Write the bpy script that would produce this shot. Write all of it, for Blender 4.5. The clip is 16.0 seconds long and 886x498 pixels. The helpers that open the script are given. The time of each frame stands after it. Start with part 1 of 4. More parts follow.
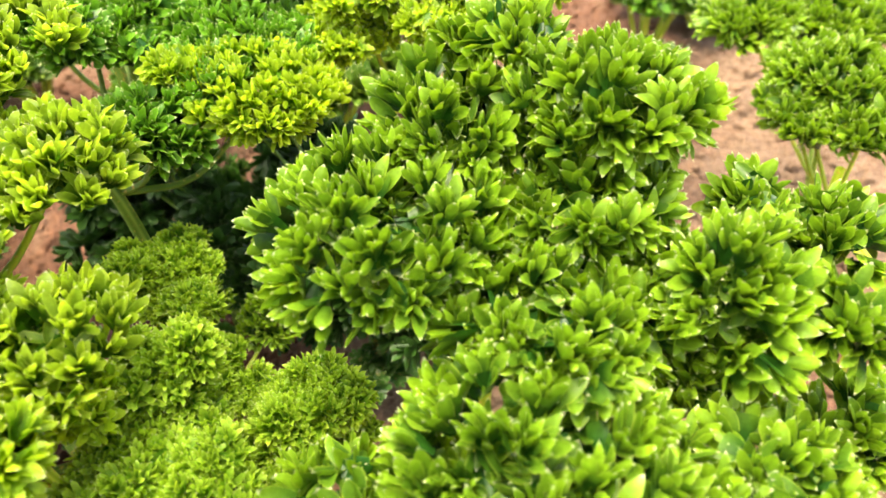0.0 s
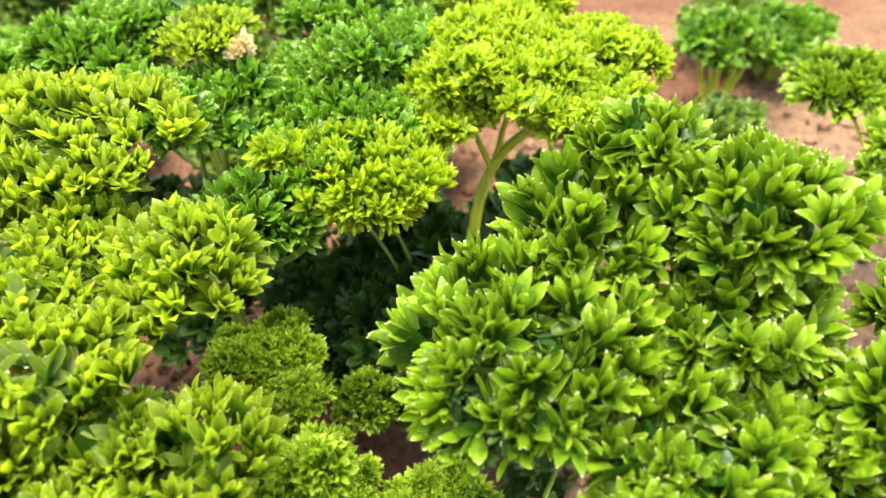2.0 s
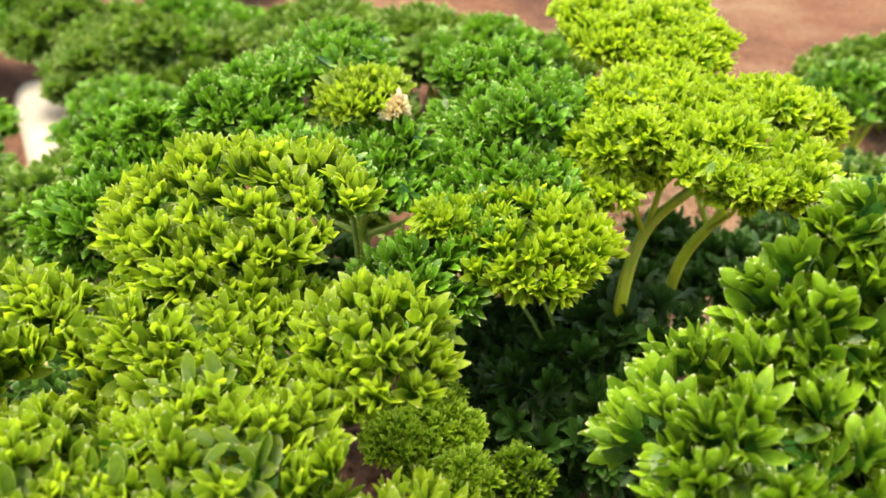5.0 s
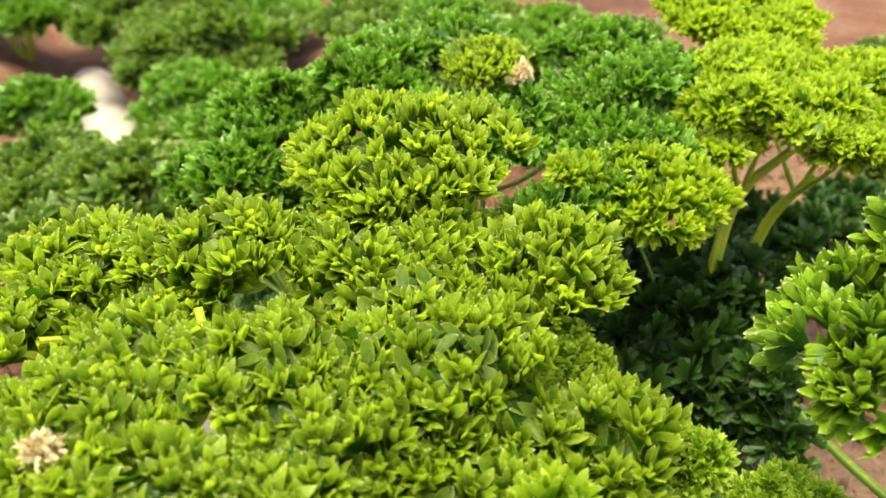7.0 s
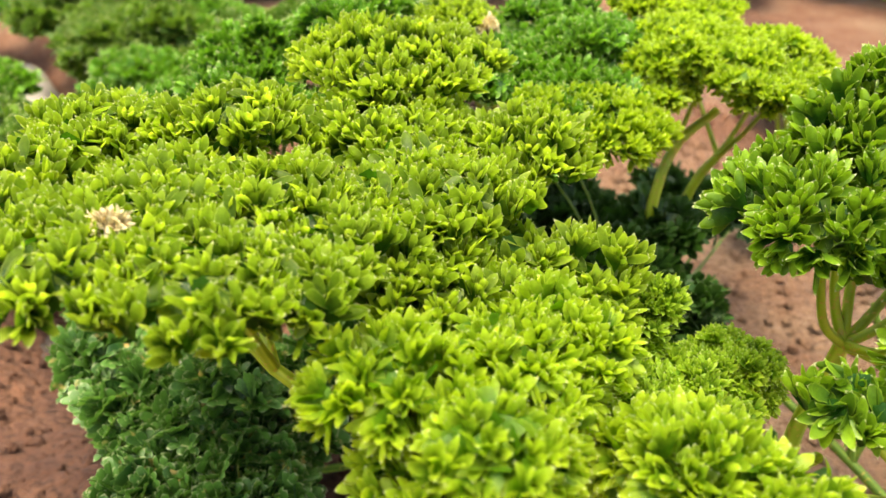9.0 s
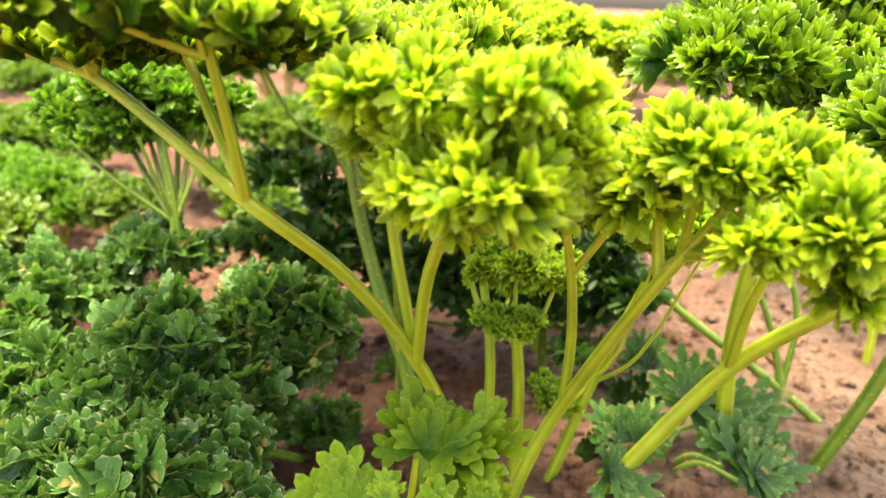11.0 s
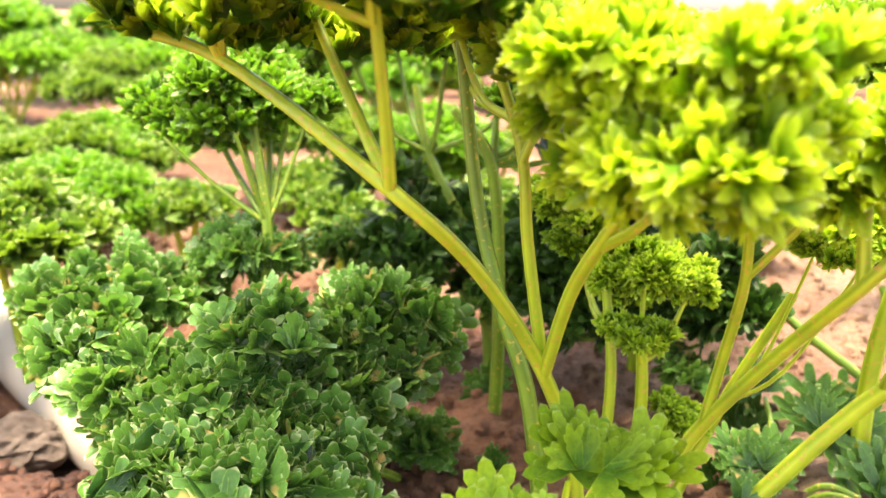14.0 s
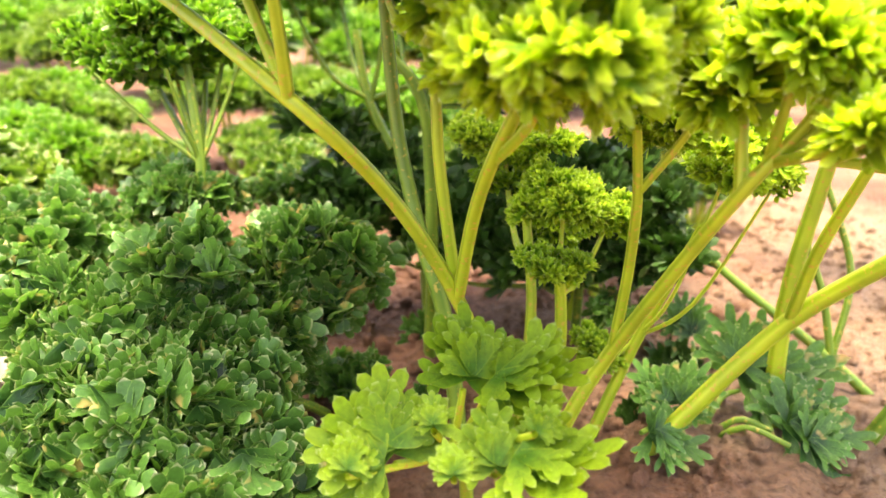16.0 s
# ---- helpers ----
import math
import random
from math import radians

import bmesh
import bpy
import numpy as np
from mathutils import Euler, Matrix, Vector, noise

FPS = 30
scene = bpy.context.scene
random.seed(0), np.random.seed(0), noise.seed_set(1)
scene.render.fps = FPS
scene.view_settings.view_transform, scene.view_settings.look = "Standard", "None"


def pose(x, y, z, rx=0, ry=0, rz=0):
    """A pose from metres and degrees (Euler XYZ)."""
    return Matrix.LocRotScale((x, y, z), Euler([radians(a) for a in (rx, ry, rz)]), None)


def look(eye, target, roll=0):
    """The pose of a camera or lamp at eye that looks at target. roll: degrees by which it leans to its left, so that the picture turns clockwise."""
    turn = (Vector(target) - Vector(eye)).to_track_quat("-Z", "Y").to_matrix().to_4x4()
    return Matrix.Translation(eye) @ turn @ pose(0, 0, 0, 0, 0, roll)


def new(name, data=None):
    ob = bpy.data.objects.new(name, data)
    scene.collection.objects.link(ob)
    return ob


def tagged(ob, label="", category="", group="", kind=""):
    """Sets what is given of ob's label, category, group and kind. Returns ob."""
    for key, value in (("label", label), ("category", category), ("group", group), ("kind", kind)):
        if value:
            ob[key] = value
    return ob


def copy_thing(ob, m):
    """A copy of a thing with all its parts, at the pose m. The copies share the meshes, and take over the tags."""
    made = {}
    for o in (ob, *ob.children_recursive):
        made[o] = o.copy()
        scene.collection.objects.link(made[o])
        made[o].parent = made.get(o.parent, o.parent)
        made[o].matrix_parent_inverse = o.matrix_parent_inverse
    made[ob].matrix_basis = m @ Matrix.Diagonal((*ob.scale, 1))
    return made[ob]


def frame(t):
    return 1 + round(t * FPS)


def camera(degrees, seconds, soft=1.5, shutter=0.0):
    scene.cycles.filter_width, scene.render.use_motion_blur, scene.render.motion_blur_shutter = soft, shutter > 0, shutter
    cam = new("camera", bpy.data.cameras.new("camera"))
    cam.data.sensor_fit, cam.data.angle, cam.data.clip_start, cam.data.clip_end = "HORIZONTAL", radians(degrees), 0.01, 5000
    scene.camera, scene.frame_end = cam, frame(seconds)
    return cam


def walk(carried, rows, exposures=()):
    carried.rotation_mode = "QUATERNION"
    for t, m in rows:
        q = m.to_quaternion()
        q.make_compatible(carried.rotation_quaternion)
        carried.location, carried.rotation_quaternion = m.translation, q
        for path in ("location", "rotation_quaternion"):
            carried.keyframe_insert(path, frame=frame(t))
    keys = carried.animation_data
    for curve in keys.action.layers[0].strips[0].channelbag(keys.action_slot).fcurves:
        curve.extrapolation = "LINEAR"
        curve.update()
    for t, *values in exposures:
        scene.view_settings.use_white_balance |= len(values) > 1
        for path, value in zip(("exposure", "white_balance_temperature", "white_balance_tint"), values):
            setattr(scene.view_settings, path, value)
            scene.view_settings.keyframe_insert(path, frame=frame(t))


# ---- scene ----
# ---- camera ----
cam = camera(60.1, 16.0)
PATH = [
    (0, (0.00021, 0.06552, 0.27339), (-0.00011, 0.29129, 0.07584), -0.32),
    (0.5, (-0.00506, 0.07234, 0.27700), (-0.00552, 0.30164, 0.08355), -0.05),
    (1, (-0.01091, 0.07685, 0.27942), (-0.01666, 0.30676, 0.08680), -0.95),
    (1.5, (-0.01657, 0.08099, 0.28016), (-0.02351, 0.31195, 0.08883), -1.32),
    (2, (-0.02336, 0.08142, 0.28438), (-0.03602, 0.31383, 0.09511), -1.92),
    (2.5, (-0.03109, 0.08543, 0.28365), (-0.05083, 0.32147, 0.09955), -2.46),
    (3, (-0.04230, 0.09148, 0.28496), (-0.07246, 0.33051, 0.10620), -4.01),
    (3.5, (-0.04762, 0.09618, 0.28602), (-0.08247, 0.33792, 0.11181), -4.51),
    (3.7, (-0.04981, 0.09615, 0.28561), (-0.08582, 0.33611, 0.10918), -4.45),
    (5.8, (-0.06555, 0.08644, 0.28878), (-0.10090, 0.32712, 0.11322), -3.63),
    (6, (-0.07013, 0.08307, 0.29071), (-0.10564, 0.32429, 0.11592), -3.82),
    (6.5, (-0.08706, 0.07016, 0.29132), (-0.12337, 0.31063, 0.11566), -2.95),
    (7, (-0.09481, 0.05960, 0.28805), (-0.13274, 0.29987, 0.11246), -3.36),
    (7.5, (-0.09257, 0.05580, 0.28627), (-0.12878, 0.29586, 0.11003), -2.56),
    (8, (-0.09718, 0.04568, 0.28218), (-0.13280, 0.28520, 0.10509), -2.78),
    (8.2, (-0.09903, 0.03891, 0.27875), (-0.12758, 0.28054, 0.10326), -1.56),
    (10.3, (-0.13965, -0.01808, 0.21616), (-0.11122, 0.25701, 0.09988), 0.21),
    (10.5, (-0.14161, -0.01461, 0.20578), (-0.09855, 0.26143, 0.09647), -1.44),
    (11, (-0.14200, -0.02391, 0.17880), (-0.08952, 0.25667, 0.08650), 2.01),
    (11.5, (-0.14385, -0.02747, 0.16608), (-0.09120, 0.25361, 0.07540), 1.61),
    (12, (-0.14465, -0.02347, 0.16569), (-0.09441, 0.25801, 0.07489), 1.99),
    (12.5, (-0.14776, -0.01896, 0.16318), (-0.10040, 0.26321, 0.07298), 1.96),
    (13, (-0.15745, -0.00871, 0.16117), (-0.11625, 0.27517, 0.07331), 2.75),
    (13.5, (-0.16331, -0.00454, 0.16547), (-0.12462, 0.28036, 0.07982), 3.11),
    (14, (-0.16617, -0.00499, 0.16761), (-0.12680, 0.27996, 0.08246), 2.15),
    (14.5, (-0.16686, -0.00487, 0.16560), (-0.12962, 0.28019, 0.07985), 2.06),
    (15, (-0.16720, -0.00443, 0.16168), (-0.12963, 0.28041, 0.07534), 2.11),
    (15.5, (-0.16404, -0.00658, 0.15973), (-0.12210, 0.27710, 0.07160), 2.36),
    (16, (-0.14925, -0.01479, 0.15466), (-0.10106, 0.26661, 0.06252), 3.34),
]
walk(cam, [(t, look(eye, target, roll)) for t, eye, target, roll in PATH], [(0, 1.70, 7300, 10), (3.5, 1.42, 7300, 10), (6, 1.20, 7300, 10), (8, 1.20, 7300, 10), (10.5, 1.55, 7500, 13), (11, 2.02, 7550, 14), (11.5, 2.34, 7600, 15), (13.5, 2.50, 7600, 16), (14.5, 2.44, 7600, 16), (15.5, 2.42, 7600, 16), (16, 2.36, 7600, 16)])
cam.data.dof.use_dof = True
cam.data.dof.focus_distance, cam.data.dof.aperture_fstop = 0.20, 17.0

# ---- world and sun ----
scene.world = bpy.data.worlds.new("sky")
scene.world.use_nodes = True
wt = scene.world.node_tree
sky = wt.nodes.new("ShaderNodeTexSky")
sky.sky_type, sky.sun_disc = "NISHITA", False
sky.sun_elevation, sky.sun_rotation = radians(81), radians(251)
sky.air_density, sky.dust_density, sky.ozone_density = 0.8, 5.0, 0.3
wt.links.new(sky.outputs[0], wt.nodes["Background"].inputs[0])
wt.nodes["Background"].inputs[1].default_value = 0.24
sun = new("sun", bpy.data.lights.new("sun", "SUN"))
sun.data.energy, sun.data.angle, sun.data.color = 2.6, radians(28), (1.0, 0.95, 0.86)
sun.matrix_world = look((-0.32, -0.11, 2.2), (0, 0, 0))

# ---- materials ----


def node(tree, kind, **inputs):
    n = tree.nodes.new(kind)
    for key, value in inputs.items():
        n.inputs[key.replace("_", " ")].default_value = value
    return n


def ramp(tree, stops):
    n = tree.nodes.new("ShaderNodeValToRGB")
    while len(n.color_ramp.elements) < len(stops):
        n.color_ramp.elements.new(0.5)
    for e, (at, colour) in zip(n.color_ramp.elements, stops):
        e.position, e.color = at, (*colour, 1)
    return n


def blend(tree, a, b, factor, mode="MIX"):
    n = tree.nodes.new("ShaderNodeMix")
    n.data_type, n.blend_type = "RGBA", mode
    for socket, value in ((n.inputs[6], a), (n.inputs[7], b), (n.inputs[0], factor)):
        if isinstance(value, bpy.types.NodeSocket):
            tree.links.new(value, socket)
        else:
            socket.default_value = (*value, 1) if isinstance(value, tuple) else value
    return n.outputs[2]


def attribute(tree, name):
    n = tree.nodes.new("ShaderNodeAttribute")
    n.attribute_name = name
    return n.outputs["Fac"]


def leaf_material(name, deep, fresh, rim, gloss=0.36, through_light=0.34, dry=0.0, pale_tip=0.7):
    """Parsley leaf: deep green blade with shade painted at its base, fresher outer leaflets, pale rim and tip."""
    m = bpy.data.materials.new(name)
    m.use_nodes = True
    t = m.node_tree
    p = t.nodes["Principled BSDF"]
    tex = t.nodes.new("ShaderNodeTexCoord")
    coarse = node(t, "ShaderNodeTexNoise", Scale=45.0, Detail=3.0)
    t.links.new(tex.outputs["Object"], coarse.inputs["Vector"])
    fine = node(t, "ShaderNodeTexNoise", Scale=900.0, Detail=4.0)
    t.links.new(tex.outputs["Object"], fine.inputs["Vector"])
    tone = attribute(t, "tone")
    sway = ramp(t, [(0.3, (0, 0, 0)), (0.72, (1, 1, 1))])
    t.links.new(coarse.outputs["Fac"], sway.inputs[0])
    tone_mix = t.nodes.new("ShaderNodeMath")
    tone_mix.operation = "MULTIPLY_ADD"
    t.links.new(tone, tone_mix.inputs[0])
    tone_mix.inputs[1].default_value, tone_mix.inputs[2].default_value = 0.75, 0.28
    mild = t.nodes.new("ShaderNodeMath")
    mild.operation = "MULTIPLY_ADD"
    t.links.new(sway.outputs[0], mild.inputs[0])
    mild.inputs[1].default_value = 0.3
    t.links.new(tone_mix.outputs[0], mild.inputs[2])
    # base of each leaflet darker: tuft shade painted over its own two-tone green
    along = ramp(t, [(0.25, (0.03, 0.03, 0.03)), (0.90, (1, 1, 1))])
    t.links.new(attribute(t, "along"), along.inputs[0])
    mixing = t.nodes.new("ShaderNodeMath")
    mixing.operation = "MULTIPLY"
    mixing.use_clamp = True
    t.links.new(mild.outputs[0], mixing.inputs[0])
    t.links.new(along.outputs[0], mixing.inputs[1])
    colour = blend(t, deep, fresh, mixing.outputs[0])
    # pale leaf margin, strengthened to stand for edges that catch the light
    edge = ramp(t, [(0.82, (0, 0, 0)), (1.0, (0.45, 0.45, 0.45))])
    t.links.new(attribute(t, "edge"), edge.inputs[0])
    colour = blend(t, colour, rim, edge.outputs[0])
    grain = ramp(t, [(0.25, (0.72, 0.72, 0.72)), (0.75, (1.12, 1.12, 1.12))])
    t.links.new(fine.outputs["Fac"], grain.inputs[0])
    colour = blend(t, colour, grain.outputs[0], 1.0, "MULTIPLY")
    tip = ramp(t, [(0.94, (0, 0, 0)), (0.98, (pale_tip,) * 3)])
    t.links.new(attribute(t, "along"), tip.inputs[0])
    colour = blend(t, colour, (0.84, 0.83, 0.52), tip.outputs[0])
    if dry:
        patch = node(t, "ShaderNodeTexNoise", Scale=140.0, Detail=2.0)
        t.links.new(tex.outputs["Object"], patch.inputs["Vector"])
        spots = ramp(t, [(0.70 - 0.06 * dry, (0, 0, 0)), (0.76, (1, 1, 1))])
        t.links.new(patch.outputs["Fac"], spots.inputs[0])
        colour = blend(t, colour, (0.62, 0.44, 0.16), spots.outputs[0])
    t.links.new(colour, p.inputs["Base Color"])
    p.inputs["Roughness"].default_value = gloss
    p.inputs["Specular IOR Level"].default_value = 0.36
    bump = node(t, "ShaderNodeBump", Strength=0.35, Distance=0.0006)
    t.links.new(fine.outputs["Fac"], bump.inputs["Height"])
    t.links.new(bump.outputs[0], p.inputs["Normal"])
    glow = t.nodes.new("ShaderNodeBsdfTranslucent")
    warm = blend(t, colour, (1.0, 0.97, 0.6), 1.0, "MULTIPLY")
    t.links.new(warm, glow.inputs["Color"])
    both = t.nodes.new("ShaderNodeMixShader")
    both.inputs[0].default_value = through_light
    t.links.new(p.outputs[0], both.inputs[1])
    t.links.new(glow.outputs[0], both.inputs[2])
    t.links.new(both.outputs[0], t.nodes["Material Output"].inputs["Surface"])
    return m


def stem_material(name, base, light, rust=0.0):
    m = bpy.data.materials.new(name)
    m.use_nodes = True
    t = m.node_tree
    p = t.nodes["Principled BSDF"]
    tex = t.nodes.new("ShaderNodeTexCoord")
    ridge = ramp(t, [(0.2, base), (0.9, light)])
    t.links.new(attribute(t, "edge"), ridge.inputs[0])
    cloud = node(t, "ShaderNodeTexNoise", Scale=60.0, Detail=4.0)
    t.links.new(tex.outputs["Object"], cloud.inputs["Vector"])
    shade = ramp(t, [(0.3, (0.75, 0.78, 0.7)), (0.7, (1.15, 1.1, 1.0))])
    t.links.new(cloud.outputs["Fac"], shade.inputs[0])
    colour = blend(t, ridge.outputs[0], shade.outputs[0], 1.0, "MULTIPLY")
    dots = node(t, "ShaderNodeTexNoise", Scale=620.0, Detail=1.5)
    t.links.new(tex.outputs["Object"], dots.inputs["Vector"])
    marks = ramp(t, [(0.68 - 0.095 * rust, (0, 0, 0)), (0.74 - 0.09 * rust, (0.85, 0.85, 0.85))])
    t.links.new(dots.outputs["Fac"], marks.inputs[0])
    colour = blend(t, colour, (0.58, 0.42, 0.07), marks.outputs[0])
    t.links.new(colour, p.inputs["Base Color"])
    p.inputs["Roughness"].default_value = 0.42
    p.inputs["Subsurface Weight"].default_value = 0.0
    bump = node(t, "ShaderNodeBump", Strength=0.3, Distance=0.0005)
    t.links.new(dots.outputs["Fac"], bump.inputs["Height"])
    t.links.new(bump.outputs[0], p.inputs["Normal"])
    glow = t.nodes.new("ShaderNodeBsdfTranslucent")
    t.links.new(colour, glow.inputs["Color"])
    both = t.nodes.new("ShaderNodeMixShader")
    both.inputs[0].default_value = 0.18
    t.links.new(p.outputs[0], both.inputs[1])
    t.links.new(glow.outputs[0], both.inputs[2])
    t.links.new(both.outputs[0], t.nodes["Material Output"].inputs["Surface"])
    return m


def soil_material():
    m = bpy.data.materials.new("soil")
    m.use_nodes = True
    t = m.node_tree
    p = t.nodes["Principled BSDF"]
    tex = t.nodes.new("ShaderNodeTexCoord")
    big = node(t, "ShaderNodeTexNoise", Scale=6.0, Detail=6.0, Roughness=0.6)
    small = node(t, "ShaderNodeTexNoise", Scale=260.0, Detail=6.0, Roughness=0.7)
    for n in (big, small):
        t.links.new(tex.outputs["Object"], n.inputs["Vector"])
    tone = ramp(t, [(0.32, (0.11, 0.045, 0.022)), (0.5, (0.27, 0.125, 0.060)), (0.68, (0.39, 0.25, 0.142))])
    # pale patch on the right; left one darkens soil with painted plant shade
    pale_and_shaded = []
    for centre, near, far, amount in (((0.22, 0.30, 0.0), 0.10, 0.55, 0.17), ((-0.28, 0.30, 0.0), 0.08, 0.30, -0.15)):
        apart = t.nodes.new("ShaderNodeVectorMath")
        apart.operation = "DISTANCE"
        apart.inputs[1].default_value = centre
        t.links.new(tex.outputs["Object"], apart.inputs[0])
        patch = t.nodes.new("ShaderNodeMapRange")
        patch.inputs["From Min"].default_value, patch.inputs["From Max"].default_value = near, far
        patch.inputs["To Min"].default_value, patch.inputs["To Max"].default_value = amount, 0.0
        t.links.new(apart.outputs["Value"], patch.inputs["Value"])
        pale_and_shaded.append(patch.outputs[0])
    dry = t.nodes.new("ShaderNodeMath")
    t.links.new(pale_and_shaded[0], dry.inputs[0])
    t.links.new(pale_and_shaded[1], dry.inputs[1])
    soil_tone = t.nodes.new("ShaderNodeMath")
    t.links.new(big.outputs["Fac"], soil_tone.inputs[0])
    t.links.new(dry.outputs[0], soil_tone.inputs[1])
    t.links.new(soil_tone.outputs[0], tone.inputs[0])
    grit = ramp(t, [(0.28, (0.48, 0.40, 0.35)), (0.5, (1, 1, 1)), (0.72, (1.28, 1.18, 1.08))])
    t.links.new(small.outputs["Fac"], grit.inputs[0])
    colour = blend(t, tone.outputs[0], grit.outputs[0], 1.0, "MULTIPLY")
    t.links.new(colour, p.inputs["Base Color"])
    p.inputs["Roughness"].default_value = 0.95
    crumb = node(t, "ShaderNodeTexVoronoi", Scale=170.0)
    t.links.new(tex.outputs["Object"], crumb.inputs["Vector"])
    height = t.nodes.new("ShaderNodeMath")
    height.operation = "SUBTRACT"
    t.links.new(small.outputs["Fac"], height.inputs[0])
    t.links.new(crumb.outputs["Distance"], height.inputs[1])
    bump = node(t, "ShaderNodeBump", Strength=1.0, Distance=0.012)
    t.links.new(height.outputs[0], bump.inputs["Height"])
    t.links.new(bump.outputs[0], p.inputs["Normal"])
    return m


def pipe_material():
    m = bpy.data.materials.new("white_plastic")
    m.use_nodes = True
    t = m.node_tree
    p = t.nodes["Principled BSDF"]
    tex = t.nodes.new("ShaderNodeTexCoord")
    dirt = node(t, "ShaderNodeTexNoise", Scale=22.0, Detail=7.0, Roughness=0.65)
    t.links.new(tex.outputs["Object"], dirt.inputs["Vector"])
    tone = ramp(t, [(0.35, (0.38, 0.36, 0.29)), (0.62, (0.33, 0.30, 0.22)), (0.8, (0.26, 0.19, 0.115))])
    t.links.new(dirt.outputs["Fac"], tone.inputs[0])
    t.links.new(tone.outputs[0], p.inputs["Base Color"])
    p.inputs["Roughness"].default_value = 0.6
    return m


def stone_material():
    m = bpy.data.materials.new("stone")
    m.use_nodes = True
    t = m.node_tree
    p = t.nodes["Principled BSDF"]
    tex = t.nodes.new("ShaderNodeTexCoord")
    cloud = node(t, "ShaderNodeTexNoise", Scale=120.0, Detail=8.0, Roughness=0.7)
    t.links.new(tex.outputs["Object"], cloud.inputs["Vector"])
    tone = ramp(t, [(0.3, (0.02, 0.014, 0.010)), (0.5, (0.06, 0.045, 0.032)), (0.75, (0.13, 0.105, 0.078))])
    t.links.new(cloud.outputs["Fac"], tone.inputs[0])
    t.links.new(tone.outputs[0], p.inputs["Base Color"])
    p.inputs["Roughness"].default_value = 0.95
    bump = node(t, "ShaderNodeBump", Strength=1.0, Distance=0.003)
    t.links.new(cloud.outputs["Fac"], bump.inputs["Height"])
    t.links.new(bump.outputs[0], p.inputs["Normal"])
    return m


STONE = stone_material()
LEAF_YELLOW = leaf_material("leaf_yellow_green", (0.036, 0.13, 0.006), (0.47, 0.67, 0.044), (0.66, 0.80, 0.14), 0.38, 0.72, 0.0, 0.8)
LEAF_GREEN = leaf_material("leaf_green", (0.016, 0.085, 0.008), (0.27, 0.48, 0.020), (0.52, 0.70, 0.08), 0.34, 0.46)
LEAF_DARK = leaf_material("leaf_dark_green", (0.016, 0.085, 0.010), (0.165, 0.41, 0.022), (0.38, 0.60, 0.07), 0.34, 0.42)
LEAF_LIME = leaf_material("leaf_lime", (0.10, 0.26, 0.008), (0.54, 0.74, 0.040), (0.66, 0.80, 0.10), 0.45, 0.64)
LEAF_FINE = leaf_material("leaf_fine_green", (0.10, 0.27, 0.012), (0.48, 0.71, 0.060), (0.66, 0.80, 0.10), 0.45, 0.64)
LEAF_BROAD = leaf_material("leaf_broad_green", (0.055, 0.17, 0.006), (0.22, 0.37, 0.010), (0.32, 0.47, 0.020), 0.62, 0.50, 0.0, 0.15)
LEAF_BACK = leaf_material("leaf_far_green", (0.020, 0.085, 0.011), (0.165, 0.31, 0.026), (0.38, 0.54, 0.08), 0.45, 0.42)
LEAF_BLUE = leaf_material("leaf_blue_green", (0.016, 0.065, 0.012), (0.115, 0.28, 0.042), (0.24, 0.46, 0.09), 0.30, 0.42, 1.0, 0.3)
# darker leaf copy: the deep shade under neighbouring plants put into its colour
LEAF_SHADE = leaf_material("leaf_shade_dark", (0.012, 0.045, 0.005), (0.035, 0.105, 0.010), (0.07, 0.16, 0.02), 0.48, 0.2, 0.0, 0.1)
LEAF_TAN = leaf_material("leaf_dried", (0.48, 0.36, 0.16), (0.80, 0.70, 0.42), (0.85, 0.78, 0.55), 0.7, 0.3)
STEM = stem_material("stem_green", (0.32, 0.46, 0.016), (0.56, 0.68, 0.06), 0.8)
STEM_DARK = stem_material("stem_dark", (0.12, 0.24, 0.02), (0.26, 0.40, 0.05), 0.5)
SOIL = soil_material()
PIPE = pipe_material()

# ---- mesh tools ----


def mesh_of(name, verts, quads, material, **attributes):
    me = bpy.data.meshes.new(name)
    me.vertices.add(len(verts))
    me.vertices.foreach_set("co", np.asarray(verts, np.float32).ravel())
    me.loops.add(quads.size)
    me.loops.foreach_set("vertex_index", quads.astype(np.int32).ravel())
    me.polygons.add(len(quads))
    me.polygons.foreach_set("loop_start", np.arange(0, quads.size, 4, dtype=np.int32))
    me.polygons.foreach_set("use_smooth", np.ones(len(quads), bool))
    me.update(calc_edges=True)
    me.validate()
    for key, values in attributes.items():
        me.attributes.new(key, "FLOAT", "POINT").data.foreach_set("value", np.asarray(values, np.float32))
    me.materials.append(material)
    return me


def part(name, me, parent, label=""):
    ob = new(name, me)
    ob.parent = parent
    ob.matrix_parent_inverse = parent.matrix_world.inverted()
    return tagged(ob, label)


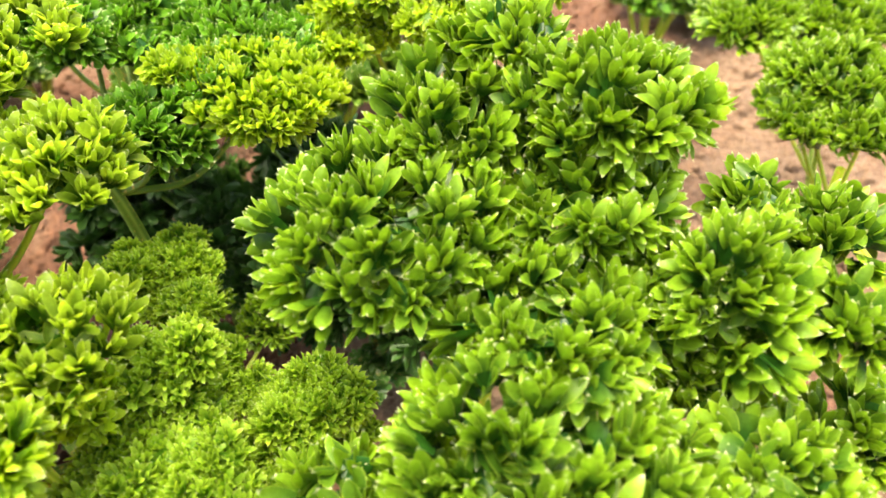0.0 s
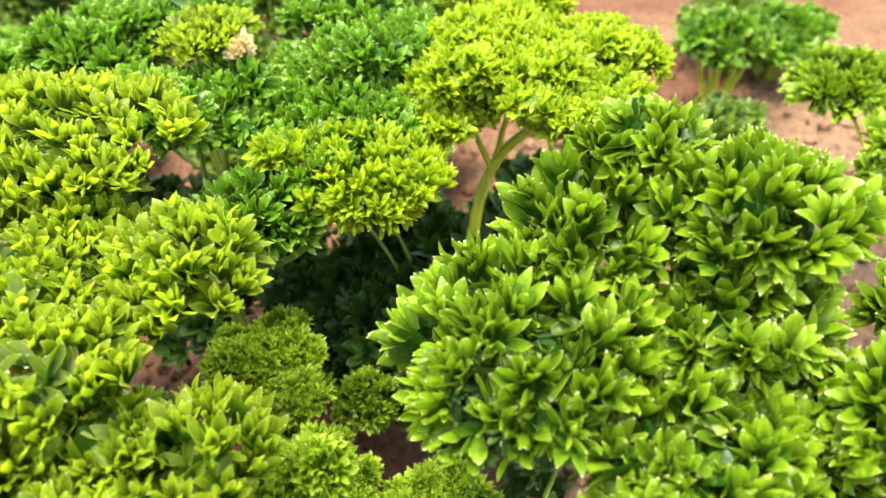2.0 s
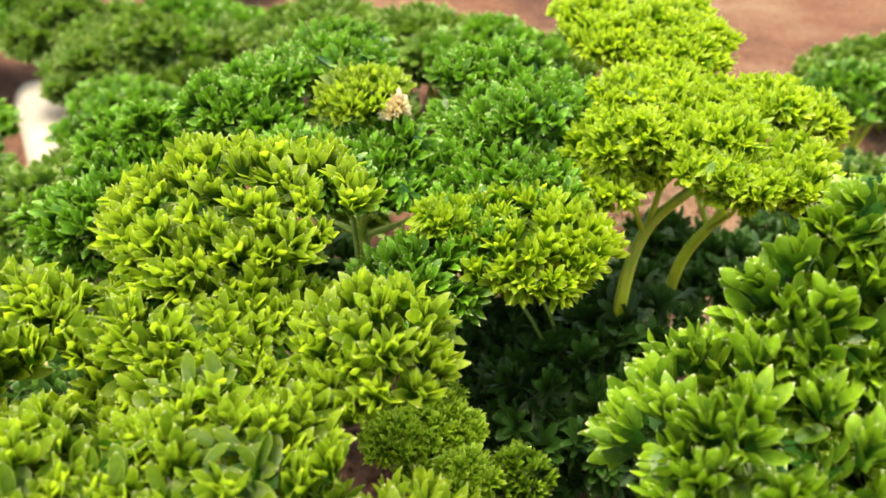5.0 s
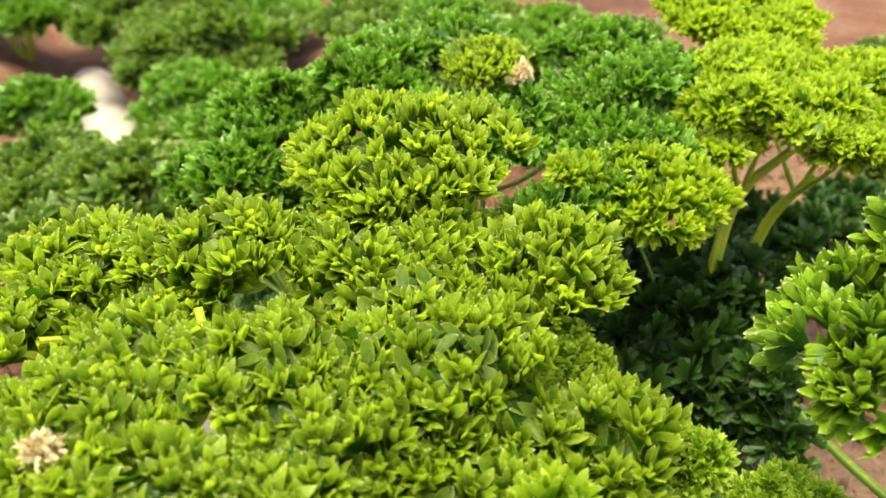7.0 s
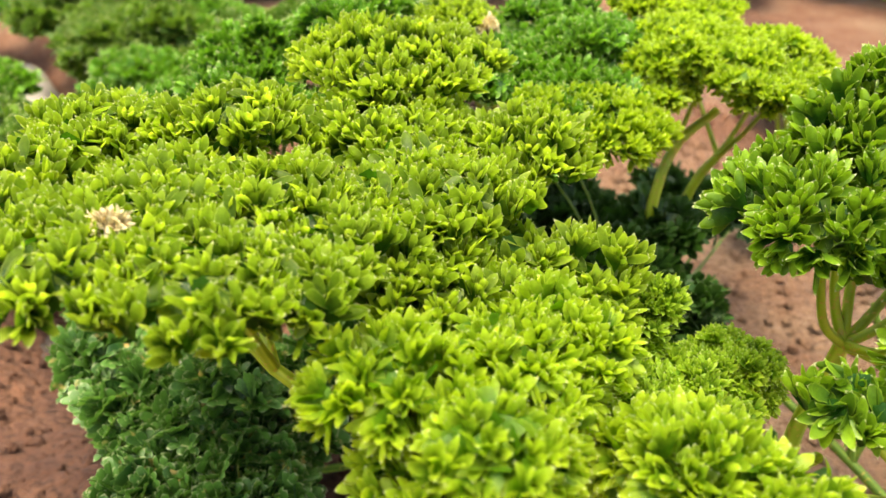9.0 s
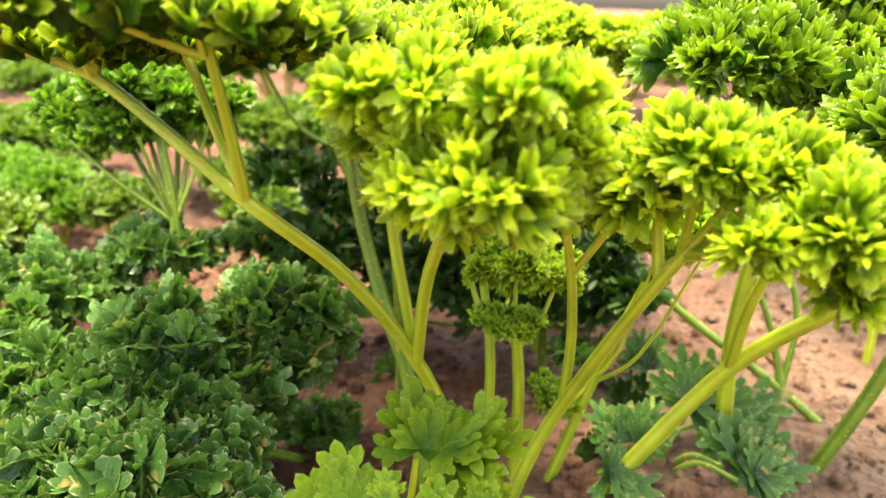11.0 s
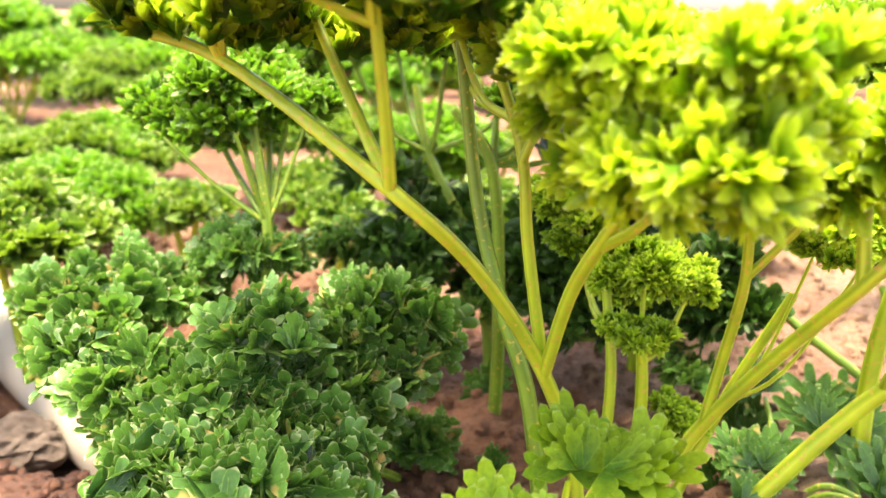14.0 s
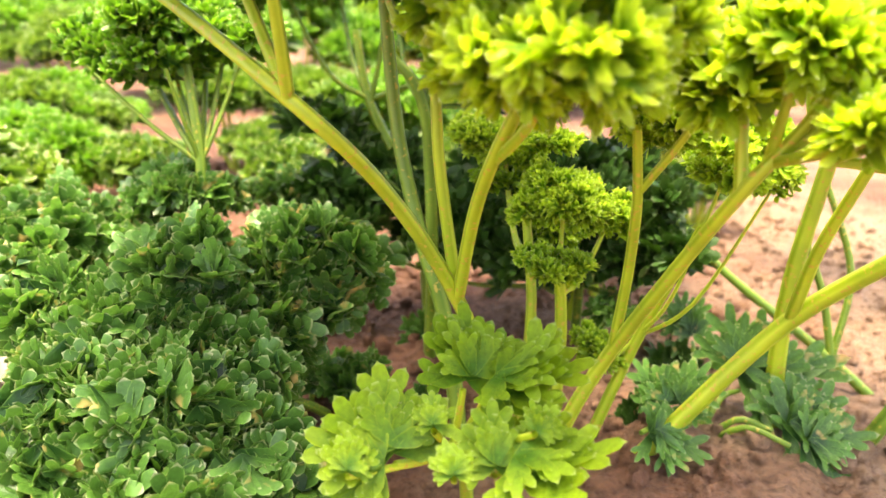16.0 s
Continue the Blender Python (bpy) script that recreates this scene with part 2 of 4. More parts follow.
def lobe(width, cup, curl, length=1.0, rows=6, tip=(0.62, 0.10)):
    """One blade, along +y from the origin; its top faces +z. tip: its widths near and at the end."""
    v = {6: np.array([0, 0.28, 0.54, 0.78, 0.93, 1.0]), 5: np.array([0, 0.35, 0.65, 0.9, 1.0])}.get(rows, np.linspace(0, 1, rows))
    w = width * np.interp(v, [0, 0.28, 0.54, 0.68, 0.80, 0.93, 1], [0.34, 0.66, 0.94, 1.0, 0.97, *tip])
    u = np.array([-1.0, 0, 1.0])
    x = 0.5 * w[:, None] * u
    y = np.repeat((length * v)[:, None], 3, 1) - 0.05 * np.abs(u) * length
    z = cup * w[:, None] * u**2 + curl * (v**2)[:, None] * length
    xyz = np.stack([x, y, z], -1).reshape(-1, 3)
    quads = np.array([[3 * r + c, 3 * r + c + 1, 3 * r + c + 4, 3 * r + c + 3] for r in range(rows - 1) for c in range(2)])
    return xyz, quads, np.repeat(v, 3), np.tile([1.0, 0.0, 1.0], rows)


def joined(pieces):
    start, out = 0, []
    for xyz, quads, along, edge in pieces:
        out.append((xyz, quads + start, along, edge))
        start += len(xyz)
    return [np.concatenate(some) for some in zip(*out)]


def turned_about_z(piece, degrees, lift=0.0):
    xyz, quads, along, edge = piece
    c, s = math.cos(radians(degrees)), math.sin(radians(degrees))
    out = xyz @ np.array([[c, s, 0], [-s, c, 0], [0, 0, 1]])
    out[:, 2] += lift * np.hypot(out[:, 0], out[:, 1])
    return out, quads, along, edge


def tooth(width, length, cup, curl, roll, foot=0.0, rows=6):
    """One broad oblong tooth along +y that ends in a fine point, rolled about its own length; foot: how far out it starts."""
    v = np.array([0, 0.36, 0.68, 0.90, 1.0]) if rows == 6 else np.array([0, 0.45, 0.80, 1.0])
    w = width * np.interp(v, [0, 0.30, 0.58, 0.80, 0.93, 1.0], [0.62, 0.90, 1.0, 0.74, 0.34, 0.05])
    u = np.array([-1.0, 0, 1.0])
    x = 0.5 * w[:, None] * u
    y = np.repeat((length * v)[:, None], 3, 1) - 0.04 * np.abs(u) * length
    z = cup * w[:, None] * u**2 + curl * (v**2)[:, None] * length
    c, q = math.cos(radians(roll)), math.sin(radians(roll))
    xyz = np.stack([x * c - z * q, y + foot, x * q + z * c], -1).reshape(-1, 3)
    quads = np.array([[3 * r + k, 3 * r + k + 1, 3 * r + k + 4, 3 * r + k + 3] for r in range(len(v) - 1) for k in range(2)])
    return xyz, quads, (foot + (1 - foot) * np.repeat(v, 3)), np.tile([1.0, 0.0, 1.0], len(v))


def leaflet(r, rows=6):
    """A wedge-shaped leaflet cut into three to five broad, cupped, fine-pointed teeth, as in curly parsley."""
    bend = r.uniform(-0.30, 0.18)
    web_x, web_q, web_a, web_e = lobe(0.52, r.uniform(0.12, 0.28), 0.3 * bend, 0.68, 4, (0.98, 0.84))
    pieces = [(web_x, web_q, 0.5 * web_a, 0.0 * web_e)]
    angles = [(-27, 0, 27), (-17, 18), (-31, -2, 29)][r.integers(0, 3)]
    for angle in angles:
        angle += r.uniform(-8, 8)
        long = r.uniform(0.54, 0.70) * (1.0 if abs(angle) < 25 else r.uniform(0.74, 0.98))
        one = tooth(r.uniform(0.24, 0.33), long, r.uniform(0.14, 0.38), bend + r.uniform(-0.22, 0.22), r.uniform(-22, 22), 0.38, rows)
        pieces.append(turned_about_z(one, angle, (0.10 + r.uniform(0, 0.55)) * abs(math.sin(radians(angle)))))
    return joined(pieces)


def fan(r, wide=0.40, rounded=(0.80, 0.45), count=7, half=80, wave=0.2):
    """A flat leaflet of several rounded lobes."""
    pieces = []
    for k, angle in enumerate(np.linspace(-half, half, count)):
        size = r.uniform(0.72, 1.02) - 0.004 * abs(angle)
        pieces.append(turned_about_z(lobe(wide * size * r.uniform(0.85, 1.1), r.uniform(0.08, 0.28), r.uniform(-wave, wave), size, 5, rounded), angle + r.uniform(-8, 8), 0.06 + r.uniform(0, 0.5 * wave)))
    return joined(pieces)


def cut(r, web=0.40, tooth=0.24, tip=(0.84, 0.36)):
    """A three-part leaflet, each part with three short rounded teeth."""
    pieces = []
    for angle, reach in ((-54, 0.78), (0, 1.0), (54, 0.78)):
        angle, reach = angle + r.uniform(-10, 10), reach * r.uniform(0.85, 1.05)
        bend, lift = r.uniform(-0.25, 0.30), r.uniform(0.0, 0.22)
        pieces.append(turned_about_z(lobe(web * reach, r.uniform(0.05, 0.25), 0.35 * bend, 0.72 * reach, 4, (0.95, 0.62)), angle, lift))
        for turn in (-38, 0, 38):
            xyz, quads, along, edge = turned_about_z(lobe(tooth * reach, r.uniform(0.0, 0.3), bend, (0.50 if turn else 0.56) * reach * r.uniform(0.85, 1.1), 5, tip), turn + r.uniform(-8, 8))
            xyz[:, 1] += 0.42 * reach
            xyz[:, 2] += 0.35 * bend * 0.3 * reach + 0.012
            pieces.append(turned_about_z((xyz, quads, 0.45 + 0.55 * along, edge), angle, lift))
    return joined(pieces)


COARSE = [joined([turned_about_z(tooth(0.46, 1.0, 0.3, c, t, 0.0, 4), a, 0.2) for a, t in ((-38, 15), (2, -10), (40, -20))]) for c in (-0.35, -0.1, 0.2)]
CURLED = [leaflet(np.random.default_rng(n)) for n in range(16)]
FINE = [leaflet(np.random.default_rng(30 + n), 4) for n in range(10)]
SIMPLE = [fan(np.random.default_rng(80 + n), 0.36, (0.82, 0.36), 5, 66, 0.3) for n in range(6)]
FLAT = [cut(np.random.default_rng(40 + n), 0.36, 0.235, (0.80, 0.26)) for n in range(14)]


def unit(a):
    return a / np.maximum(np.linalg.norm(a, axis=-1, keepdims=True), 1e-9)


def leaf_pad(r, rh, rv, size, kinds=CURLED, lowest=-0.45, density=1.0, rise=0.45, lay=0.0, whorl=6):
    """A dome of leaflets round the origin, in whorls that open outwards; returns arrays for mesh_of."""
    area = 4 * math.pi * (rh * rh * 2 + rh * rv) / 3 * (1 - lowest) / 2
    tufts = max(6, int(density * area / (0.96 * size) ** 2))
    k = np.arange(tufts) + 0.5
    height = 1 - k / tufts * (1 - lowest)
    angle = k * math.pi * (1 + 5**0.5) + r.uniform(0, 6)
    n = np.stack([np.sqrt(1 - height**2) * np.cos(angle), np.sqrt(1 - height**2) * np.sin(angle), height], -1)
    n = unit(n + r.normal(scale=0.30 / math.sqrt(tufts), size=n.shape))
    body = np.array([rh, rh, rv])
    out = unit(n / body)
    axis = unit(out + r.normal(scale=0.16, size=n.shape) + rise * np.clip(n[:, 2:] + 0.55, 0, 1) * [0, 0, 1.0])
    swell = sum(q * np.sin(w * (n @ unit(r.normal(size=3))) + r.uniform(0, 6)) for q, w in ((0.09, 3.2), (0.07, 5.5), (0.05, 8.0)))
    heart = n * body * (r.uniform(0.90, 1.05, tufts) + swell)[:, None] - axis * size * 0.66
    a = unit(np.cross(axis, [0.31, 0.55, 0.77]))
    b = np.cross(axis, a)
    spin, fresh = r.uniform(0, 6.3, tufts), r.uniform(0, 1, tufts)
    places, aheads, faces, scales, hues = [], [], [], [], []
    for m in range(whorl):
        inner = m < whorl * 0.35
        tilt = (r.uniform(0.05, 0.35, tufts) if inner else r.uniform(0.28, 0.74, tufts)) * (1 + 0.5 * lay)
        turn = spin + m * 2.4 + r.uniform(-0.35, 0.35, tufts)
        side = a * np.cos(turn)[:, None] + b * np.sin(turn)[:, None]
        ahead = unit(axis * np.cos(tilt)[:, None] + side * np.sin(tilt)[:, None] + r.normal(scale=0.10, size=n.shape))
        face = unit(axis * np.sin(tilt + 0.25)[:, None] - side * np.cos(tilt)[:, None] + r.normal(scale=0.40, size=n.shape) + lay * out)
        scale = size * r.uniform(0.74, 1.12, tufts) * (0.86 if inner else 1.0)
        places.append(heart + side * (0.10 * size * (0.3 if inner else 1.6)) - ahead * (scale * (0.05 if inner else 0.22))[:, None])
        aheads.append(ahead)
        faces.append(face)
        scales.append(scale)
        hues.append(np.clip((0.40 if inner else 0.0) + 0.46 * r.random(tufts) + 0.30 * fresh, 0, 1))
    # core leaflets at the lowest tone: the dome's inner shade put into their colour
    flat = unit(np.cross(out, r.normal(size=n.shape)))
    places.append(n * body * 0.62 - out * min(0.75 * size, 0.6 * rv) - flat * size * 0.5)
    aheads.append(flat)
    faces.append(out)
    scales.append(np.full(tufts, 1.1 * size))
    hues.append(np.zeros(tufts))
    place, ahead, face, scale, hue = (np.concatenate(q) for q in (places, aheads, faces, scales, hues))
    side = unit(np.cross(ahead, face))
    face = np.cross(side, ahead)
    pick = r.integers(0, len(kinds), len(place))
    verts, quads, alongs, edges, tones, start = [], [], [], [], [], 0
    for kind, (xyz, q, along, edge) in enumerate(kinds):
        mine = np.nonzero(pick == kind)[0]
        if not len(mine):
            continue
        local = xyz[None] * scale[mine, None, None]
        pts = place[mine, None] + local[..., :1] * side[mine, None] + local[..., 1:2] * ahead[mine, None] + local[..., 2:] * face[mine, None]
        verts.append(pts.reshape(-1, 3))
        quads.append((q[None] + start + len(xyz) * np.arange(len(mine))[:, None, None]).reshape(-1, 4))
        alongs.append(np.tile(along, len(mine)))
        edges.append(np.tile(edge, len(mine)))
        tones.append(np.repeat(hue[mine], len(xyz)))
        start += len(xyz) * len(mine)
    return np.concatenate(verts), np.concatenate(quads), dict(along=np.concatenate(alongs), edge=np.concatenate(edges), tone=np.concatenate(tones))


def sprays(parent, leaves, material, seed, facing=(0, -0.6, 0.8), label="", wide=0.27):
    """Flat toothed leaves, one part each, from a base point to a tip."""
    for n, (base, tip) in enumerate(leaves):
        r = np.random.default_rng(seed + n)
        ahead = np.subtract(tip, base)
        size = np.linalg.norm(ahead)
        ahead = ahead / size
        side = unit(np.cross(ahead, unit(np.array(facing) + r.normal(scale=0.2, size=3))))
        frame_of = np.stack([side, ahead, np.cross(side, ahead)])
        layers, tones = [], []
        for turn, scale, at, drop in ((0, 0.84, 0.22, 0.05), (-50, 0.78, 0.16, 0.0), (52, 0.76, 0.15, 0.02), (-22, 0.62, 0.15, 0.16), (24, 0.60, 0.16, 0.20)):
            xyz, quads, along, edge = turned_about_z(cut(r, 1.5 * wide, 0.72 * wide, (0.66, 0.14)), -turn + r.uniform(-8, 8))
            layers.append(((xyz * scale + [0, at, drop]) * size, quads, along, edge))
            tones += [r.uniform(0.2, 1.0)] * len(xyz)
        xyz, quads, along, edge = joined(layers)
        xyz = xyz @ frame_of + np.array(base) - np.array(parent.location)
        ob = part("leaf", mesh_of("leaf", xyz, quads, material, along=along, edge=edge, tone=tones), parent, label)
        ob.matrix_parent_inverse = Matrix.Identity(4)


def smooth_line(points, steps=6):
    p = [Vector(q) for q in points]
    p = [p[0] * 2 - p[1], *p, p[-1] * 2 - p[-2]]
    out = []
    for a, b, c, d in zip(p, p[1:], p[2:], p[3:]):
        for k in range(steps):
            t = k / steps
            out.append(0.5 * ((2 * b) + (c - a) * t + (2 * a - 5 * b + 4 * c - d) * t * t + (3 * b - a - 3 * c + d) * t**3))
    return [*out, p[-2]]


def tube(points, first, last, sides=12, ridges=5, steps=6):
    """A ridged stalk along the points; returns arrays."""
    line = smooth_line(points, steps)
    verts, edge = [], []
    helper = Vector((0.31, 0.95, 0.11))
    for n, p in enumerate(line):
        way = (line[min(n + 1, len(line) - 1)] - line[max(n - 1, 0)]).normalized()
        a = way.cross(helper).normalized()
        b = way.cross(a)
        radius = first + (last - first) * n / (len(line) - 1)
        for s in range(sides):
            angle = 2 * math.pi * s / sides
            wave = math.cos(ridges * angle)
            verts.append(p + (a * math.cos(angle) + b * math.sin(angle)) * radius * (1 + 0.06 * wave))
            edge.append(0.5 + 0.5 * wave)
    quads = [[r * sides + s, r * sides + (s + 1) % sides, (r + 1) * sides + (s + 1) % sides, (r + 1) * sides + s] for r in range(len(line) - 1) for s in range(sides)]
    return np.array([tuple(v) for v in verts]), np.array(quads), np.zeros(len(verts)), np.array(edge)


def stalk(name, parent, lines, material, label=""):
    """Lines of (points, first radius, last radius), joined into one branching stalk."""
    xyz, quads, along, edge = joined([tube(*line) for line in lines])
    return part(name, mesh_of(name, xyz, quads, material, along=along, edge=edge), parent, label)


def plant(base, label, group="parsley plants in the bed"):
    ob = new("parsley_plant")
    ob.location = base
    bpy.context.view_layer.update()
    return tagged(ob, label, "plant", group)


def pads(parent, lumps, size, material, seed, label="", kinds=CURLED, **more):
    """One leaf part for each lump: centre, radius across, radius upright."""
    for n, (x, y, z, rh, rv) in enumerate(lumps):
        verts, quads, attributes = leaf_pad(np.random.default_rng(seed + n), rh, rv, size, kinds, **more)
        ob = part("leaf", mesh_of("leaf", verts, quads, material, **attributes), parent, label)
        ob.matrix_parent_inverse = Matrix.Identity(4)
        ob.location = Vector((x, y, z)) - parent.location


def ribs(lumps, node_at, radius=0.0016, sag=0.012):
    """Stalk lines from a fork to the underside of each lump."""
    out = []
    for x, y, z, rh, rv in lumps:
        end = Vector((x, y, z - 0.25 * rv))
        a = Vector(node_at)
        mid = a.lerp(end, 0.5) - Vector((0, 0, sag)) * min(1, (end - a).length / 0.06)
        out.append(([a, mid, end], radius, radius * 0.55, 8, 3, 5))
    return out


def filled(lumps, reach=1.15, low=0.55, size=0.72):
    """The lumps and smaller ones between neighbours, so that the leaf closes."""
    out = [(x, y, z, rh * 1.05, rv * 1.05) for x, y, z, rh, rv in lumps]
    for n, a in enumerate(lumps):
        for b in lumps[n + 1:]:
            if math.dist(a[:3], b[:3]) < reach * (a[3] + b[3]):
                rh, rv = size * (a[3] + b[3]) / 2, size * (a[4] + b[4]) / 2
                out.append(((a[0] + b[0]) / 2, (a[1] + b[1]) / 2, (a[2] + b[2]) / 2 - low * rv, rh, rv))
    return out


def clustered(lumps, seed, count=5, size=0.58):
    """Each lump broken up into smaller ones that lean on each other, so that its outline is uneven."""
    r = np.random.default_rng(seed)
    out = []
    for x, y, z, rh, rv in lumps:
        out.append((x, y, z - 0.15 * rv, 0.8 * rh, 0.8 * rv))
        turn = r.uniform(0, 6.3)
        for k in range(count):
            a = turn + 6.283 * k / count + r.uniform(-0.35, 0.35)
            far, grow = r.uniform(0.45, 0.72), r.uniform(0.8, 1.15) * size
            out.append((x + far * rh * math.cos(a), y + far * rh * math.sin(a), z + r.uniform(-0.35, 0.45) * rv, grow * rh, grow * max(rv, 0.5 * rh)))
    return out


# ---- ground ----


def lie(x, y):
    """Height of the soil: a low bed with a furrow in which the pipe lies."""
    h = 0.010 * noise.noise((x * 2.1, y * 2.1, 0.3)) + 0.004 * noise.noise((x * 11, y * 11, 1.7))
    near = math.exp(-((x + 0.02) ** 2 + (y - 0.22) ** 2) / 0.02)
    off = 0.81 * (x + 0.323) + 0.587 * (y - 0.430)
    on = min(1.0, max(0.0, (0.81 * (y - 0.430) - 0.587 * (x + 0.323) + 0.20) / 0.12))
    furrow = math.exp(-((off / 0.085) ** 2)) * on
    fine = max(0.0, 1 - math.hypot(x, y - 0.3) / 1.2)
    clod = fine * (0.0050 * noise.noise((x * 55, y * 55, 4.0)) + 0.0030 * noise.noise((x * 150, y * 150, 9.0)))
    return h + 0.014 * near - 0.072 * furrow + clod


def ground_mesh():
    step = np.concatenate([np.arange(0, 0.9, 0.0075), 0.9 * 1.16 ** np.arange(0, 29)])
    axis = np.concatenate([-step[:0:-1], step])
    n = len(axis)
    verts = [(x - 0.05, y + 0.35, lie(x - 0.05, y + 0.35)) for y in axis for x in axis]
    k = np.arange((n - 1) * n).reshape(n - 1, n)[:, :-1].ravel()
    return mesh_of("ground", np.array(verts), np.stack([k, k + 1, k + n + 1, k + n], -1), SOIL)


tagged(new("ground", ground_mesh()), "reddish-brown crumbly garden soil, dry and pale in places", "soil", kind="structure")


def clods(count, seed):
    """Loose crumbs of soil over the near bed, joined into one mesh."""
    r = np.random.default_rng(seed)
    ball = bmesh.new()
    bmesh.ops.create_cube(ball, size=1.0)
    bmesh.ops.subdivide_edges(ball, edges=ball.edges[:], cuts=1, use_grid_fill=True)
    corner = np.array([tuple(v.co) for v in ball.verts])
    corner = unit(corner) * 0.5
    faces = np.array([[v.index for v in f.verts] for f in ball.faces])
    ball.free()
    verts = []
    for _ in range(count):
        x, y = r.uniform(-0.40, 0.28), 0.14 + 0.56 * r.random() ** 1.5
        size = 0.0013 + 0.0075 * r.random() ** 3.2
        shape = corner * (1 + r.normal(scale=0.16, size=(len(corner), 1))) * size * r.uniform(0.7, 1.3, 3)
        verts.append(shape + [x, y, lie(x, y) + 0.18 * size])
    quads = np.concatenate([faces + n * len(corner) for n in range(count)])
    return mesh_of("soil_crumbs", np.concatenate(verts), quads, SOIL)


tagged(new("soil_crumbs", clods(6500, 5)), "loose reddish-brown crumbs of dry soil", "soil", kind="stuff")

# ---- the parsley with the wide yellow-green leaf, nearest the path ----
WIDE_LEAF = [
    (-0.1355, 0.2536, 0.1823, 0.0318, 0.0090),
    (-0.2146, 0.2081, 0.1755, 0.0182, 0.0055),
    (-0.1768, 0.2117, 0.1785, 0.0175, 0.0055),
    (-0.1358, 0.2205, 0.1755, 0.0225, 0.0055),
    (-0.0918, 0.2144, 0.1696, 0.0195, 0.0120),
    (-0.2188, 0.1767, 0.1761, 0.0126, 0.0055),
    (-0.1821, 0.1674, 0.1785, 0.0148, 0.0055),
    (-0.1541, 0.1705, 0.1769, 0.0166, 0.0055),
    (-0.1168, 0.1795, 0.1721, 0.0203, 0.0055),
    (-0.0813, 0.1713, 0.1548, 0.0179, 0.0120),
    (-0.1156, 0.1539, 0.1591, 0.0168, 0.0101),
    (-0.1620, 0.1290, 0.1785, 0.0190, 0.0055),
    (-0.1900, 0.1290, 0.1795, 0.0180, 0.0055),
    (-0.2080, 0.1450, 0.1785, 0.0150, 0.0055),
    (-0.1450, 0.1300, 0.1760, 0.0150, 0.0055),
    (-0.1830, 0.1460, 0.1790, 0.0170, 0.0055),
    (-0.1400, 0.1500, 0.1740, 0.0150, 0.0055),
    (-0.2013, 0.1897, 0.1671, 0.0156, 0.0055),
    (-0.1779, 0.1902, 0.1665, 0.0112, 0.0055),
    (-0.1446, 0.2285, 0.1692, 0.0131, 0.0060),
    (-0.1175, 0.2289, 0.1692, 0.0113, 0.0060),
    (-0.1522, 0.1911, 0.1657, 0.0125, 0.0050),
]
FRONT_LEAF = [
    (-0.1080, 0.1190, 0.1590, 0.0265, 0.0150),
    (-0.1075, 0.1150, 0.1490, 0.0225, 0.0170),
    (-0.0920, 0.1400, 0.1580, 0.0180, 0.0130),
    (-0.1000, 0.1380, 0.1440, 0.0160, 0.0150),
    (-0.0897, 0.1558, 0.1459, 0.0120, 0.0110),
    (-0.0800, 0.1680, 0.1430, 0.0110, 0.0110),
]
DROOPING_LEAF = [
    (-0.0652, 0.1132, 0.1524, 0.0155, 0.0125),
    (-0.0612, 0.0964, 0.1390, 0.0094, 0.0094),
    (-0.0496, 0.0921, 0.1430, 0.0120, 0.0125),
    (-0.0400, 0.0960, 0.1310, 0.0090, 0.0110),
    (-0.0500, 0.1060, 0.1500, 0.0130, 0.0110),
    (-0.0720, 0.1230, 0.1440, 0.0120, 0.0120),
]
yellow_plant = plant((-0.090, 0.195, 0.0), "curly parsley with wide yellow-green leaves on spreading stalks")
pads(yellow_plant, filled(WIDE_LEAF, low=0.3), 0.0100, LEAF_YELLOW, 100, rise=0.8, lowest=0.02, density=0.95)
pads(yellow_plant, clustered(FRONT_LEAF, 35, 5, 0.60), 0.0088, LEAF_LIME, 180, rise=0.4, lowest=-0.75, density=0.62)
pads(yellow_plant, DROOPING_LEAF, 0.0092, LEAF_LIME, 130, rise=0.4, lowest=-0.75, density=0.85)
HIGH = (-0.195, 0.191, 0.157)
pads(yellow_plant, [(-0.1821, 0.1391, 0.1829, 0.0034, 0.0026)], 0.0050, LEAF_TAN, 150, "dried cream-coloured leaf tip")
FORK, NODE, LOW = (-0.1095, 0.187, 0.073), (-0.156, 0.155, 0.133), (-0.094, 0.198, 0.035)
